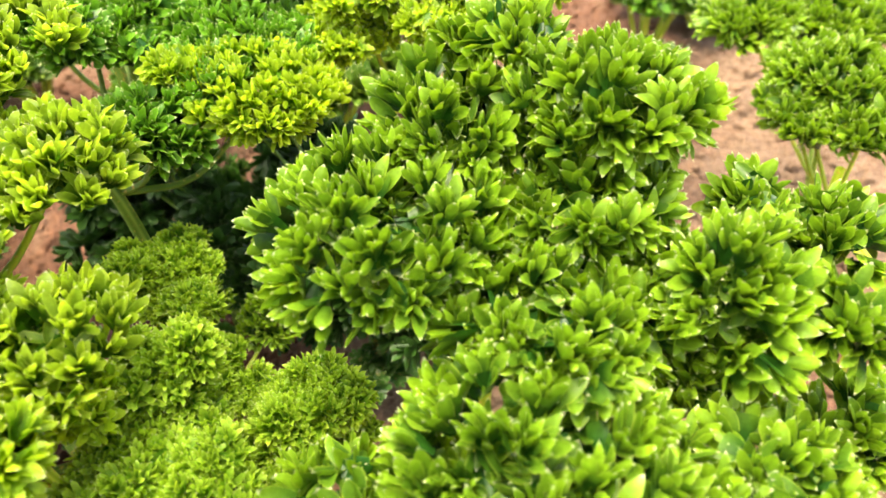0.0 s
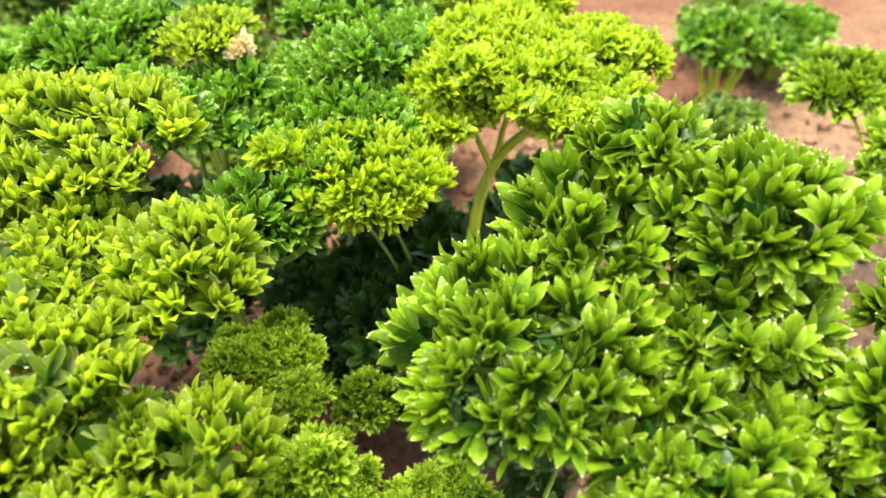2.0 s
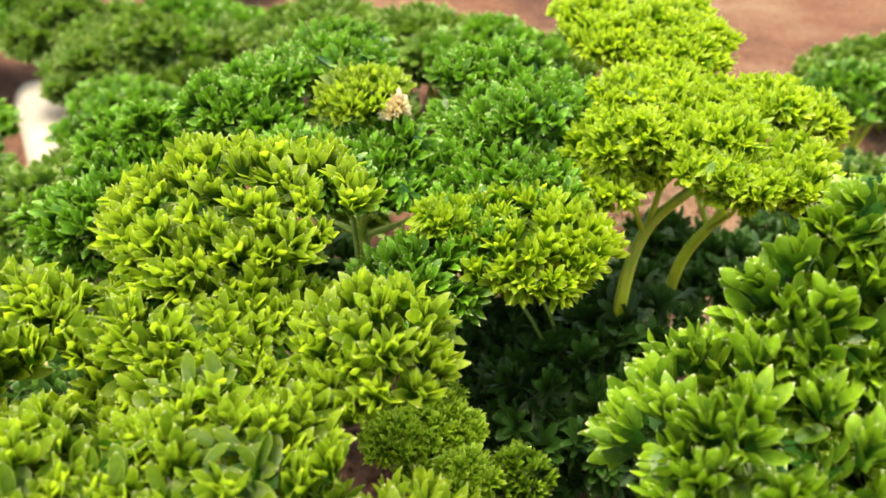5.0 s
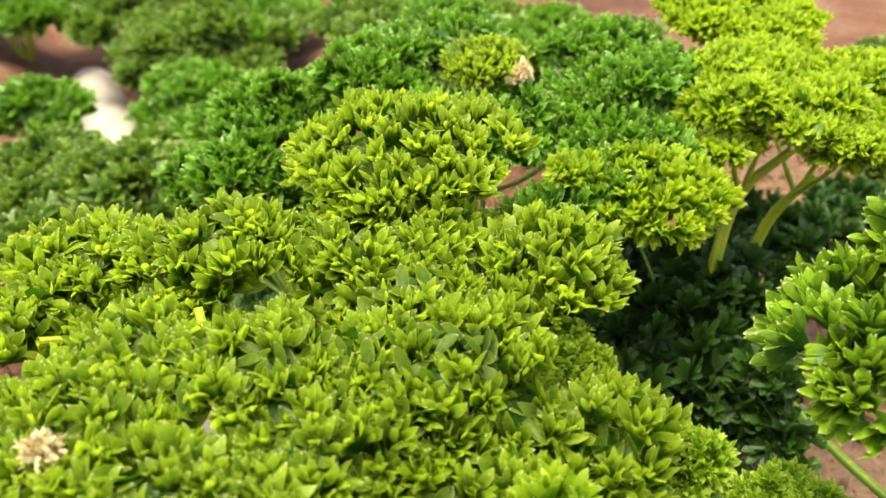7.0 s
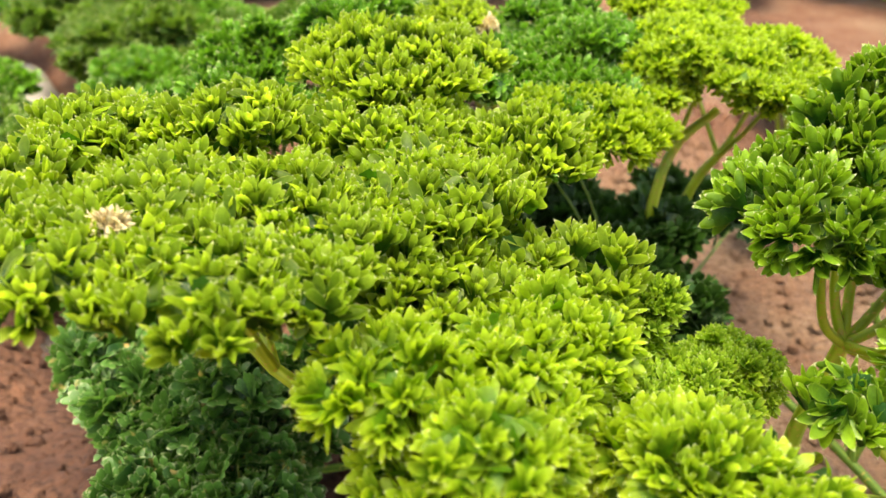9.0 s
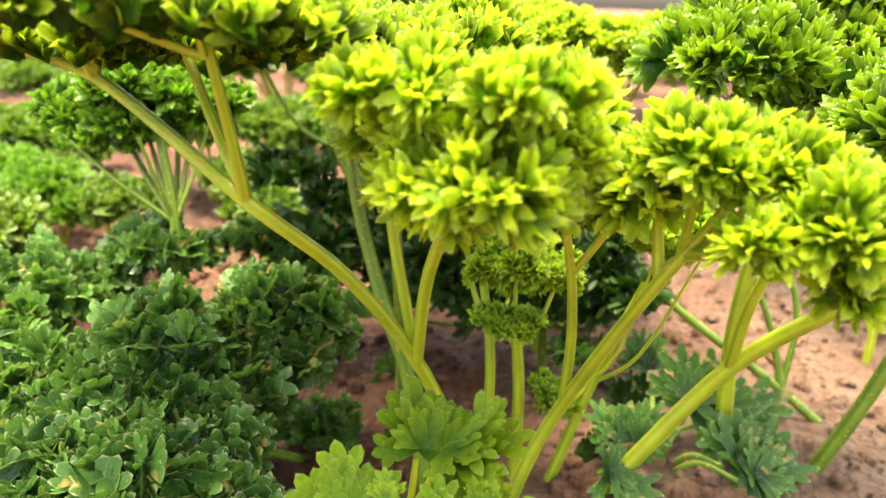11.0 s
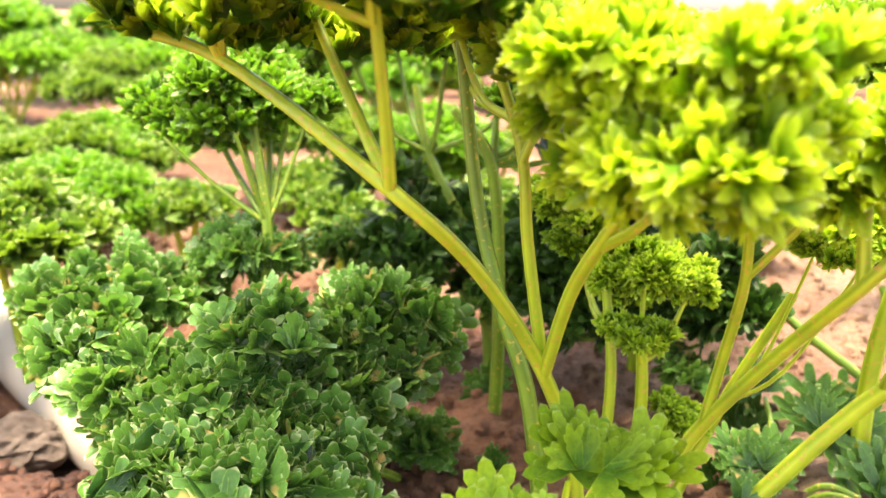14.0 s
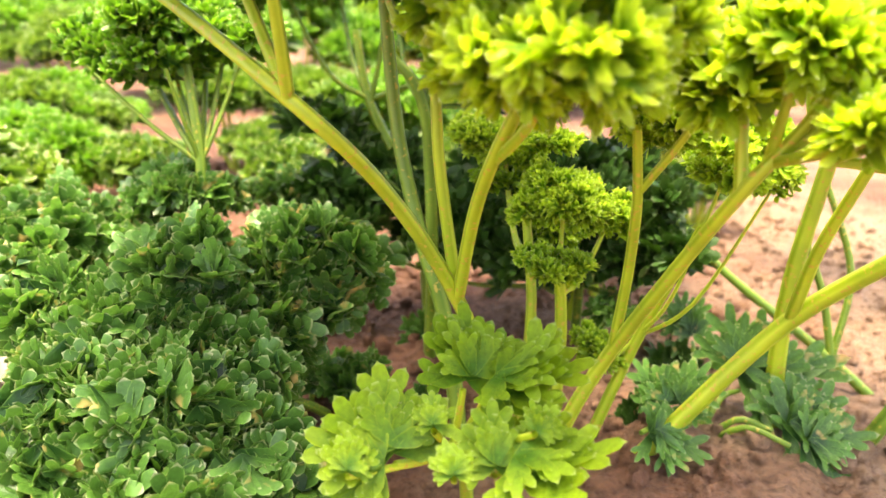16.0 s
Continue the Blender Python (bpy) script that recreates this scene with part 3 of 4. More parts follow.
stalk("stalk", yellow_plant, [
    ([(-0.088, 0.200, -0.01), LOW, FORK, (-0.132, 0.170, 0.108), NODE, HIGH, (-0.222, 0.204, 0.164)], 0.0025, 0.0014),
    ([FORK, (-0.117, 0.186, 0.112), (-0.120, 0.187, 0.136), (-0.127, 0.195, 0.160)], 0.0018, 0.0013),
    ([(-0.120, 0.186, 0.134), (-0.115, 0.180, 0.152)], 0.0013, 0.0010),
    ([FORK, (-0.111, 0.165, 0.105), (-0.111, 0.144, 0.126), (-0.108, 0.130, 0.142)], 0.0019, 0.0014),
    ([NODE, (-0.1575, 0.147, 0.148), (-0.161, 0.134, 0.174)], 0.0016, 0.0011),
    ([NODE, (-0.165, 0.171, 0.152), (-0.175, 0.190, 0.173)], 0.0016, 0.0011),
    ([HIGH, (-0.199, 0.186, 0.165), (-0.207, 0.175, 0.174)], 0.0013, 0.0010),
    ([HIGH, (-0.194, 0.186, 0.174)], 0.0013, 0.0010),
    *ribs([WIDE_LEAF[k] for k in (0, 3, 4, 8, 9)], (-0.122, 0.189, 0.144), 0.0014),
    *ribs(WIDE_LEAF[11:13], (-0.161, 0.135, 0.167), 0.0010, 0.0),
    *ribs(FRONT_LEAF[:2], (-0.111, 0.150, 0.121), 0.0014, 0.003),
], STEM, "smooth yellow-green ribbed stalk with rusty specks")
ELBOW, KNEE = (-0.0645, 0.178, 0.061), (-0.065, 0.125, 0.121)
stalk("stalk", yellow_plant, [
    ([(-0.082, 0.195, -0.01), (-0.072, 0.186, 0.035), ELBOW, (-0.064, 0.148, 0.097), KNEE, (-0.060, 0.118, 0.134), (-0.058, 0.110, 0.146)], 0.0025, 0.0010),
    ([ELBOW, (-0.0675, 0.168, 0.085), (-0.0740, 0.153, 0.105), (-0.0780, 0.145, 0.116), (-0.084, 0.136, 0.132)], 0.0016, 0.0010),
    ([(-0.0780, 0.145, 0.116), (-0.075, 0.138, 0.126), (-0.072, 0.130, 0.138)], 0.0010, 0.0008),
    ([KNEE, (-0.066, 0.127, 0.136), (-0.064, 0.130, 0.148)], 0.0014, 0.0010),
    *ribs(DROOPING_LEAF[:3] + DROOPING_LEAF[4:5], (-0.062, 0.122, 0.128), 0.0013, 0.0),
], STEM, "smooth yellow-green ribbed stalk with rusty specks")

# ---- the green parsley at the start of the path ----
DOMED_LEAF = [
    (-0.012, 0.196, 0.1655, 0.0284, 0.0170),
    (0.001, 0.219, 0.178, 0.0184, 0.0160),
    (0.039, 0.218, 0.186, 0.0228, 0.0126),
    (0.034, 0.199, 0.171, 0.0186, 0.0093),
    (0.020, 0.173, 0.161, 0.0217, 0.0109),
    (0.059, 0.178, 0.162, 0.0175, 0.0175),
    (0.073, 0.209, 0.164, 0.0100, 0.0060),
    (0.092, 0.203, 0.158, 0.0133, 0.0095),
    (0.082, 0.172, 0.159, 0.0103, 0.0113),
    (0.016, 0.234, 0.193, 0.0146, 0.0073),
    (0.059, 0.170, 0.143, 0.0134, 0.0067),
    (0.048, 0.179, 0.144, 0.0113, 0.0056),
]
LOW_LEAF = [
    (0.018, 0.146, 0.153, 0.0258, 0.0129),
    (0.064, 0.144, 0.147, 0.0147, 0.0073),
    (-0.020, 0.144, 0.143, 0.0118, 0.0059),
    (0.093, 0.167, 0.131, 0.0138, 0.0089),
]
green_plant = plant((0.030, 0.205, 0.0), "curly parsley with dense domed glossy green leaves")
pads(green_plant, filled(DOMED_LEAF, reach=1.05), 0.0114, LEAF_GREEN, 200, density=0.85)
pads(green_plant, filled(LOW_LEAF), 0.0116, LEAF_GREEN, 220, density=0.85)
stalk("stalk", green_plant, [
    ([(0.020, 0.215, -0.01), (0.012, 0.212, 0.06), (0.012, 0.205, 0.115)], 0.0034, 0.0024),
    *ribs(DOMED_LEAF[:5] + DOMED_LEAF[9:], (0.012, 0.205, 0.113), 0.0018),
], STEM, "green ribbed stalk")
stalk("stalk", green_plant, [
    ([(0.040, 0.205, -0.01), (0.055, 0.190, 0.05), (0.066, 0.182, 0.105)], 0.0032, 0.0022),
    *ribs(DOMED_LEAF[5:9] + LOW_LEAF[3:], (0.066, 0.182, 0.104), 0.0016),
], STEM_DARK, "green ribbed stalk")
stalk("stalk", green_plant, [
    ([(-0.052, 0.207, -0.012), (-0.034, 0.197, 0.020), (-0.007, 0.182, 0.068), (0.005, 0.145, 0.108), (0.010, 0.135, 0.125)], 0.0033, 0.0022),
    ([(-0.007, 0.182, 0.068), (-0.015, 0.165, 0.096), (-0.020, 0.147, 0.122)], 0.0020, 0.0014),
    *ribs(LOW_LEAF[:3], (0.008, 0.140, 0.118), 0.0016, 0.004),
], STEM, "thick green ribbed stalk")

# ---- the dark parsley behind, with its lime neighbour ----
DARK_LEAF = [
    (-0.165, 0.349, 0.162, 0.0266, 0.0195),
    (-0.120, 0.311, 0.161, 0.0274, 0.0137),
    (-0.068, 0.347, 0.165, 0.0315, 0.0158),
    (-0.070, 0.317, 0.158, 0.0284, 0.0142),
    (-0.088, 0.273, 0.147, 0.0228, 0.0187),
    (-0.210, 0.319, 0.139, 0.0327, 0.0258),
    (-0.197, 0.348, 0.150, 0.0206, 0.0206),
    (-0.141, 0.381, 0.167, 0.0283, 0.0142),
    (-0.218, 0.318, 0.125, 0.0274, 0.0137),
    (-0.187, 0.316, 0.135, 0.0229, 0.0124),
]
TAN_TIPPED_LEAF = [
    (-0.119, 0.339, 0.174, 0.0176, 0.0088),
]
LIME_EDGE_LEAF = [
    (-0.059, 0.287, 0.149, 0.0271, 0.0136),
    (-0.084, 0.284, 0.159, 0.0106, 0.0062),
]
dark_plant = plant((-0.120, 0.310, 0.0), "dark green curly parsley with tall stalks and glossy leaves")
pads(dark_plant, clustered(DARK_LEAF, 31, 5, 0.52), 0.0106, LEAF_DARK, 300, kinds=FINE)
pads(dark_plant, TAN_TIPPED_LEAF, 0.0090, LEAF_YELLOW, 320, "yellowing leaf")
pads(dark_plant, [(-0.104, 0.328, 0.174, 0.005, 0.003)], 0.0060, LEAF_TAN, 322, "dried cream-coloured leaf tip")
pads(dark_plant, LIME_EDGE_LEAF, 0.0085, LEAF_LIME, 325, "lime-green young leaf")
stalk("stalk", dark_plant, [
    ([(-0.100, 0.290, -0.01), (-0.103, 0.278, 0.05), (-0.110, 0.273, 0.115), (-0.125, 0.277, 0.137)], 0.0030, 0.0018),
    ([(-0.110, 0.273, 0.115), (-0.108, 0.282, 0.135)], 0.0018, 0.0012),
    *ribs([DARK_LEAF[k] for k in (1, 3, 4)] + LIME_EDGE_LEAF, (-0.110, 0.274, 0.117), 0.0014),
], STEM_DARK, "dark green ribbed stalk")
stalk("stalk", dark_plant, [
    ([(-0.095, 0.315, -0.01), (-0.104, 0.324, 0.062), (-0.126, 0.341, 0.108), (-0.133, 0.350, 0.140)], 0.0030, 0.0018),
    *ribs([DARK_LEAF[k] for k in (0, 2, 7)] + TAN_TIPPED_LEAF, (-0.126, 0.341, 0.110), 0.0014),
], STEM_DARK, "dark green ribbed stalk")
stalk("stalk", dark_plant, [
    ([(-0.190, 0.300, -0.01), (-0.196, 0.292, 0.05), (-0.195, 0.292, 0.089), (-0.200, 0.300, 0.126)], 0.0028, 0.0018),
    *ribs([DARK_LEAF[k] for k in (5, 6, 8, 9)], (-0.195, 0.292, 0.089), 0.0014, 0.002),
    *ribs([(x, y, z, 0.01, 0.01) for x, y, z in ((-0.238, 0.300, 0.128), (-0.228, 0.335, 0.140), (-0.205, 0.285, 0.128), (-0.180, 0.300, 0.130))], (-0.195, 0.292, 0.089), 0.0012, 0.002),
], STEM_DARK, "dark green ribbed stalk")

LIME_LEAF = [
    (-0.010, 0.402, 0.169, 0.0354, 0.0177),
    (-0.029, 0.325, 0.161, 0.0176, 0.0176),
    (-0.007, 0.339, 0.167, 0.0299, 0.0149),
    (0.025, 0.343, 0.167, 0.0199, 0.0134),
    (0.013, 0.310, 0.158, 0.0203, 0.0127),
    (-0.036, 0.320, 0.154, 0.0219, 0.0110),
    (-0.002, 0.314, 0.163, 0.0192, 0.0096),
]
lime_plant = plant((-0.005, 0.345, 0.0), "lime-green fine-curled parsley on pale stalks")
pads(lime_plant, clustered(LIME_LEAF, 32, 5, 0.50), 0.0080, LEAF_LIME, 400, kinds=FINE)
stalk("stalk", lime_plant, [
    ([(-0.028, 0.318, -0.01), (-0.025, 0.318, 0.09), (-0.017, 0.330, 0.122), (0.000, 0.335, 0.140)], 0.0028, 0.0018),
    *ribs(LIME_LEAF[1:3], (-0.017, 0.330, 0.121), 0.0013, 0.002),
], STEM, "pale green stalk")
stalk("stalk", lime_plant, [
    ([(-0.005, 0.350, -0.01), (0.001, 0.353, 0.083), (0.014, 0.346, 0.122)], 0.0028, 0.0018),
    *ribs([LIME_LEAF[k] for k in (0, 3, 4)], (0.010, 0.348, 0.112), 0.0013, 0.002),
], STEM, "pale green stalk")

# ---- fine-curled young leaves low between the stalks ----
FINE_LEAF = [
    (-0.0620, 0.1796, 0.1381, 0.0121, 0.0153),
    (-0.0351, 0.1824, 0.1185, 0.0119, 0.0119),
    (-0.0225, 0.1782, 0.1137, 0.0063, 0.0075),
    (-0.0715, 0.1525, 0.1300, 0.0114, 0.0080),
    (-0.0508, 0.1525, 0.1299, 0.0120, 0.0080),
    (-0.0746, 0.2253, 0.1144, 0.0080, 0.0060),
    (-0.0641, 0.1676, 0.1290, 0.0150, 0.0080),
    (-0.0388, 0.1729, 0.1167, 0.0135, 0.0080),
]
SHADED_LEAF = [
    (-0.084, 0.243, 0.097, 0.0129, 0.0065),
    (-0.061, 0.252, 0.077, 0.0120, 0.0120),
]
TINY_LEAF = [
    (-0.086, 0.241, 0.110, 0.0144, 0.0090),
    (-0.073, 0.210, 0.098, 0.0139, 0.0129),
    (-0.059, 0.207, 0.093, 0.0078, 0.0086),
    (-0.075, 0.204, 0.078, 0.0104, 0.0065),
    (-0.056, 0.208, 0.046, 0.0083, 0.0091),
    (-0.034, 0.185, 0.120, 0.0124, 0.0063),
]
young_plant = plant((-0.072, 0.215, 0.0), "young fine-curled bright green parsley between larger stalks")
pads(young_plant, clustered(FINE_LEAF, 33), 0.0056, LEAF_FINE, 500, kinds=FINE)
pads(young_plant, SHADED_LEAF, 0.0065, LEAF_GREEN, 510)
pads(young_plant, clustered([(x, y, z, 1.15 * rh, 1.15 * rv) for x, y, z, rh, rv in TINY_LEAF], 34, 5, 0.5), 0.0050, LEAF_FINE, 520, kinds=FINE)
stalk("stalk", young_plant, [
    ([(-0.068, 0.212, -0.01), (-0.069, 0.210, 0.047), (-0.074, 0.206, 0.080)], 0.0026, 0.0016),
    *ribs(TINY_LEAF[1:4], (-0.072, 0.208, 0.066), 0.0012),
], STEM, "green stalk")
stalk("stalk", young_plant, [
    ([(-0.080, 0.215, -0.01), (-0.079, 0.213, 0.054), (-0.083, 0.217, 0.092)], 0.0022, 0.0014),
    *ribs(TINY_LEAF[:1] + SHADED_LEAF, (-0.081, 0.215, 0.074), 0.0011),
], STEM, "green stalk")
stalk("stalk", young_plant, [
    ([(-0.060, 0.212, -0.01), (-0.045, 0.205, 0.05), (-0.036, 0.190, 0.095)], 0.0022, 0.0014),
    *ribs(FINE_LEAF[1:3] + TINY_LEAF[4:5], (-0.045, 0.205, 0.052), 0.0008),
], STEM, "green stalk")
stalk("stalk", young_plant, [
    ([(-0.100, 0.194, -0.01), (-0.109, 0.200, 0.055), (-0.118, 0.207, 0.085), (-0.126, 0.216, 0.118), (-0.132, 0.224, 0.168)], 0.0028, 0.0018),
], STEM_DARK, "grooved green stalk")

FAN_LEAF = [
    ((-0.1168, 0.1366, 0.0717), (-0.1127, 0.1497, 0.0886)),
    ((-0.1115, 0.1345, 0.0714), (-0.0877, 0.1242, 0.0795)),
    ((-0.1327, 0.1262, 0.0600), (-0.1348, 0.1406, 0.0773)),
    ((-0.1328, 0.1260, 0.0593), (-0.1556, 0.1282, 0.0619)),
    ((-0.1135, 0.1153, 0.0637), (-0.1122, 0.1244, 0.0756)),
    ((-0.1117, 0.1151, 0.0641), (-0.0887, 0.1070, 0.0703)),
    ((-0.1254, 0.1218, 0.0704), (-0.1248, 0.1278, 0.0762)),
    ((-0.1068, 0.1131, 0.0743), (-0.1024, 0.1144, 0.0808)),
    ((-0.1432, 0.1184, 0.0627), (-0.1429, 0.1249, 0.0699)),
    ((-0.1235, 0.1079, 0.0682), (-0.1235, 0.1129, 0.0738)),
]
fan_plant = plant((-0.105, 0.180, 0.0), "low bright green parsley leaf with broad toothed lobes")
sprays(fan_plant, FAN_LEAF, LEAF_BROAD, 560, wide=0.31)
stalk("stalk", fan_plant, [
    ([(-0.100, 0.190, -0.01), (-0.110, 0.160, 0.035), (-0.118, 0.138, 0.056)], 0.0022, 0.0013),
    *[([(-0.118, 0.138, 0.056), tuple((a + b) / 2 for a, b in zip((-0.118, 0.138, 0.054), base)), base], 0.0011, 0.0008, 8, 3, 4) for base, tip in FAN_LEAF],
], STEM, "short green stalk")

# ---- low dark plants over the soil ----
SPRAWLING_LEAF = [
    (-0.2540, 0.2860, 0.0630, 0.0359, 0.0180),
    (-0.2050, 0.3090, 0.0740, 0.0201, 0.0162),
    (-0.2342, 0.2202, 0.0600, 0.0217, 0.0150),
    (-0.1897, 0.2193, 0.0751, 0.0226, 0.0158),
    (-0.1541, 0.2424, 0.0733, 0.0242, 0.0178),
    (-0.2111, 0.1783, 0.0555, 0.0163, 0.0130),
    (-0.1808, 0.1748, 0.0546, 0.0192, 0.0126),
    (-0.1372, 0.2495, 0.0591, 0.0163, 0.0163),
    (-0.2039, 0.2068, 0.0600, 0.0167, 0.0150),
    (-0.2840, 0.3020, 0.0500, 0.0160, 0.0135),
    (-0.1657, 0.2202, 0.0582, 0.0163, 0.0102),
    (-0.1915, 0.1623, 0.0564, 0.0151, 0.0076),
    (-0.2191, 0.1686, 0.0502, 0.0113, 0.0066),
    (-0.1657, 0.1810, 0.0520, 0.0124, 0.0089),
    (-0.2164, 0.1979, 0.0546, 0.0193, 0.0096),
    (-0.1915, 0.1944, 0.0555, 0.0209, 0.0105),
    (-0.1710, 0.2006, 0.0529, 0.0150, 0.0094),
    (-0.2511, 0.2371, 0.0626, 0.0166, 0.0104),
    (-0.1746, 0.1632, 0.0520, 0.0156, 0.0077),
    (-0.1505, 0.2273, 0.0564, 0.0168, 0.0106),
    (-0.2137, 0.1552, 0.0449, 0.0175, 0.0087),
    (-0.1808, 0.1454, 0.0466, 0.0197, 0.0099),
    (-0.1568, 0.1508, 0.0457, 0.0138, 0.0075),
    (-0.2022, 0.1686, 0.0475, 0.0174, 0.0086),
]
SMALL_DARK_LEAF = [
    (-0.202, 0.291, 0.079, 0.0170, 0.0100),
    (-0.216, 0.300, 0.074, 0.0150, 0.0090),
    (-0.188, 0.296, 0.076, 0.0140, 0.0090),
    (-0.136, 0.252, 0.017, 0.0171, 0.0124),
    (-0.071, 0.318, 0.055, 0.0258, 0.0142),
    (-0.134, 0.337, 0.057, 0.0186, 0.0096),
    (-0.027, 0.264, 0.037, 0.0137, 0.0069),
    (-0.165, 0.363, 0.061, 0.0252, 0.0126),
    (-0.115, 0.357, 0.063, 0.0252, 0.0126),
    (-0.101, 0.310, 0.050, 0.0151, 0.0075),
    (-0.144, 0.337, 0.052, 0.0213, 0.0106),
]
DEEP_LEAF = [
    (-0.085, 0.314, 0.070, 0.0256, 0.0128),
    (-0.060, 0.283, 0.051, 0.0199, 0.0162),
    (-0.065, 0.301, 0.057, 0.0288, 0.0144),
    (-0.088, 0.341, 0.048, 0.0251, 0.0125),
    (-0.142, 0.316, 0.059, 0.0244, 0.0122),
    (-0.047, 0.288, 0.079, 0.0315, 0.0213),
    (-0.018, 0.318, 0.090, 0.0244, 0.0130),
    (-0.011, 0.286, 0.065, 0.0229, 0.0193),
    (-0.060, 0.356, 0.079, 0.0276, 0.0138),
    (-0.036, 0.330, 0.076, 0.0260, 0.0130),
    (-0.017, 0.365, 0.070, 0.0207, 0.0103),
    (-0.148, 0.334, 0.103, 0.0206, 0.0103),
    (-0.118, 0.340, 0.087, 0.0213, 0.0106),
    (-0.043, 0.349, 0.068, 0.0244, 0.0122),
    (0.0310, 0.3840, 0.0670, 0.0292, 0.0146),
    (0.0090, 0.4050, 0.0670, 0.0224, 0.0112),
    (0.0760, 0.4490, 0.0460, 0.0248, 0.0124),
    (-0.0250, 0.2720, 0.0720, 0.0170, 0.0130),
    (-0.0060, 0.2620, 0.0640, 0.0160, 0.0130),
    (-0.0300, 0.2850, 0.0560, 0.0180, 0.0140),
    (-0.0120, 0.2700, 0.0840, 0.0130, 0.0100),
]
low_plant = plant((-0.200, 0.270, -0.005), "sprawling blue-green parsley with flatter leaves and dry yellow tips")
pads(low_plant, filled(SPRAWLING_LEAF), 0.0175, LEAF_BLUE, 600, kinds=FLAT, lay=0.5, whorl=4, density=0.60)
pads(low_plant, SMALL_DARK_LEAF, 0.0120, LEAF_BLUE, 630, kinds=FLAT, lay=0.5, whorl=4, density=0.6)
stalk("stalk", low_plant, [
    ([(-0.165, 0.255, -0.01), (-0.185, 0.250, 0.025), (-0.205, 0.245, 0.040)], 0.0026, 0.0018),
    *ribs(SPRAWLING_LEAF, (-0.190, 0.250, 0.028), 0.0014, 0.0),
    ([(-0.140, 0.255, -0.006), (-0.155, 0.225, 0.020), (-0.175, 0.205, 0.035)], 0.0020, 0.0014),
], STEM_DARK, "green trailing stalk")
HANGING_LEAF = [
    ((-0.068, 0.327, 0.123), (-0.056, 0.320, 0.105)),
    ((-0.081, 0.327, 0.118), (-0.071, 0.321, 0.102)),
]
deep_plant = plant((-0.030, 0.295, 0.0), "parsley low in the shade of its neighbours, that shade put into its leaf colour")
pads(deep_plant, filled(DEEP_LEAF), 0.0140, LEAF_SHADE, 660, kinds=SIMPLE, lay=0.6, whorl=4, density=0.6)
sprays(deep_plant, HANGING_LEAF, LEAF_SHADE, 650, wide=0.22)
stalk("stalk", deep_plant, [
    ([(-0.030, 0.300, -0.01), (-0.032, 0.297, 0.035), (-0.034, 0.295, 0.055)], 0.0024, 0.0016),
    *[([(-0.032, 0.297, 0.036), tuple((a + b) / 2 for a, b in zip((-0.032, 0.297, 0.066), base)), base], 0.0009, 0.0006, 8, 3, 4) for base, tip in HANGING_LEAF],
    *ribs(DEEP_LEAF, (-0.032, 0.297, 0.036), 0.0013),
], STEM_DARK, "dark stalk")

GROUND_LEAF = [
    ((0.002, 0.222, 0.027), (0.027, 0.229, 0.051)),
    ((0.006, 0.220, 0.023), (0.042, 0.221, 0.035)),
    ((-0.025, 0.213, 0.019), (-0.038, 0.224, 0.034)),
    ((-0.022, 0.213, 0.019), (-0.011, 0.221, 0.039)),
    ((0.006, 0.197, 0.020), (0.034, 0.200, 0.031)),
    ((0.009, 0.190, 0.018), (0.038, 0.191, 0.024)),
    ((-0.043, 0.195, 0.022), (-0.021, 0.193, 0.016)),
    ((0.009, 0.264, 0.022), (-0.001, 0.276, 0.042)),
]
ground_plant = plant((0.000, 0.215, 0.0), "low grey-green parsley leaves spread on dry soil")
sprays(ground_plant, GROUND_LEAF, LEAF_BLUE, 680, wide=0.22)
stalk("stalk", ground_plant, [
    *[([(-0.012, 0.215, 0.0), tuple((a + b) / 2 for a, b in zip((-0.012, 0.215, 0.018), base)), base], 0.0014, 0.0009, 8, 3, 4) for base, tip in GROUND_LEAF],
], STEM_DARK, "thin stalk")
stalk("stalk", ground_plant, [
    ([(0.100, 0.222, -0.012), (0.058, 0.241, 0.024), (0.016, 0.259, 0.055), (-0.005, 0.268, 0.075)], 0.0024, 0.0014),
    ([(0.058, 0.241, 0.024), (0.052, 0.246, 0.050), (0.042, 0.252, 0.075)], 0.0017, 0.0012),
    ([(0.058, 0.241, 0.024), (0.062, 0.246, 0.060), (0.050, 0.256, 0.095)], 0.0015, 0.0012),
], STEM_DARK, "thin leaning green stalk")

SPRIG_LEAF = [
    ((-0.1520, 0.2547, 0.0060), (-0.1556, 0.2590, 0.0289)),
    ((-0.1509, 0.2546, 0.0060), (-0.1449, 0.2563, 0.0243)),
    ((-0.1350, 0.2501, 0.0060), (-0.1335, 0.2529, 0.0260)),
    ((-0.1350, 0.2501, 0.0060), (-0.1428, 0.2522, 0.0194)),
    ((-0.1350, 0.2501, 0.0060), (-0.1239, 0.2502, 0.0214)),
    ((-0.0981, 0.3050, 0.0060), (-0.1028, 0.3079, 0.0256)),
    ((-0.0981, 0.3050, 0.0060), (-0.1140, 0.3066, 0.0165)),
    ((-0.1114, 0.2416, 0.0060), (-0.1121, 0.2431, 0.0206)),
]
sprig_plant = plant((-0.125, 0.235, 0.0), "small dark green parsley sprigs close to the bare soil")
sprays(sprig_plant, SPRIG_LEAF, LEAF_BLUE, 720, wide=0.24)
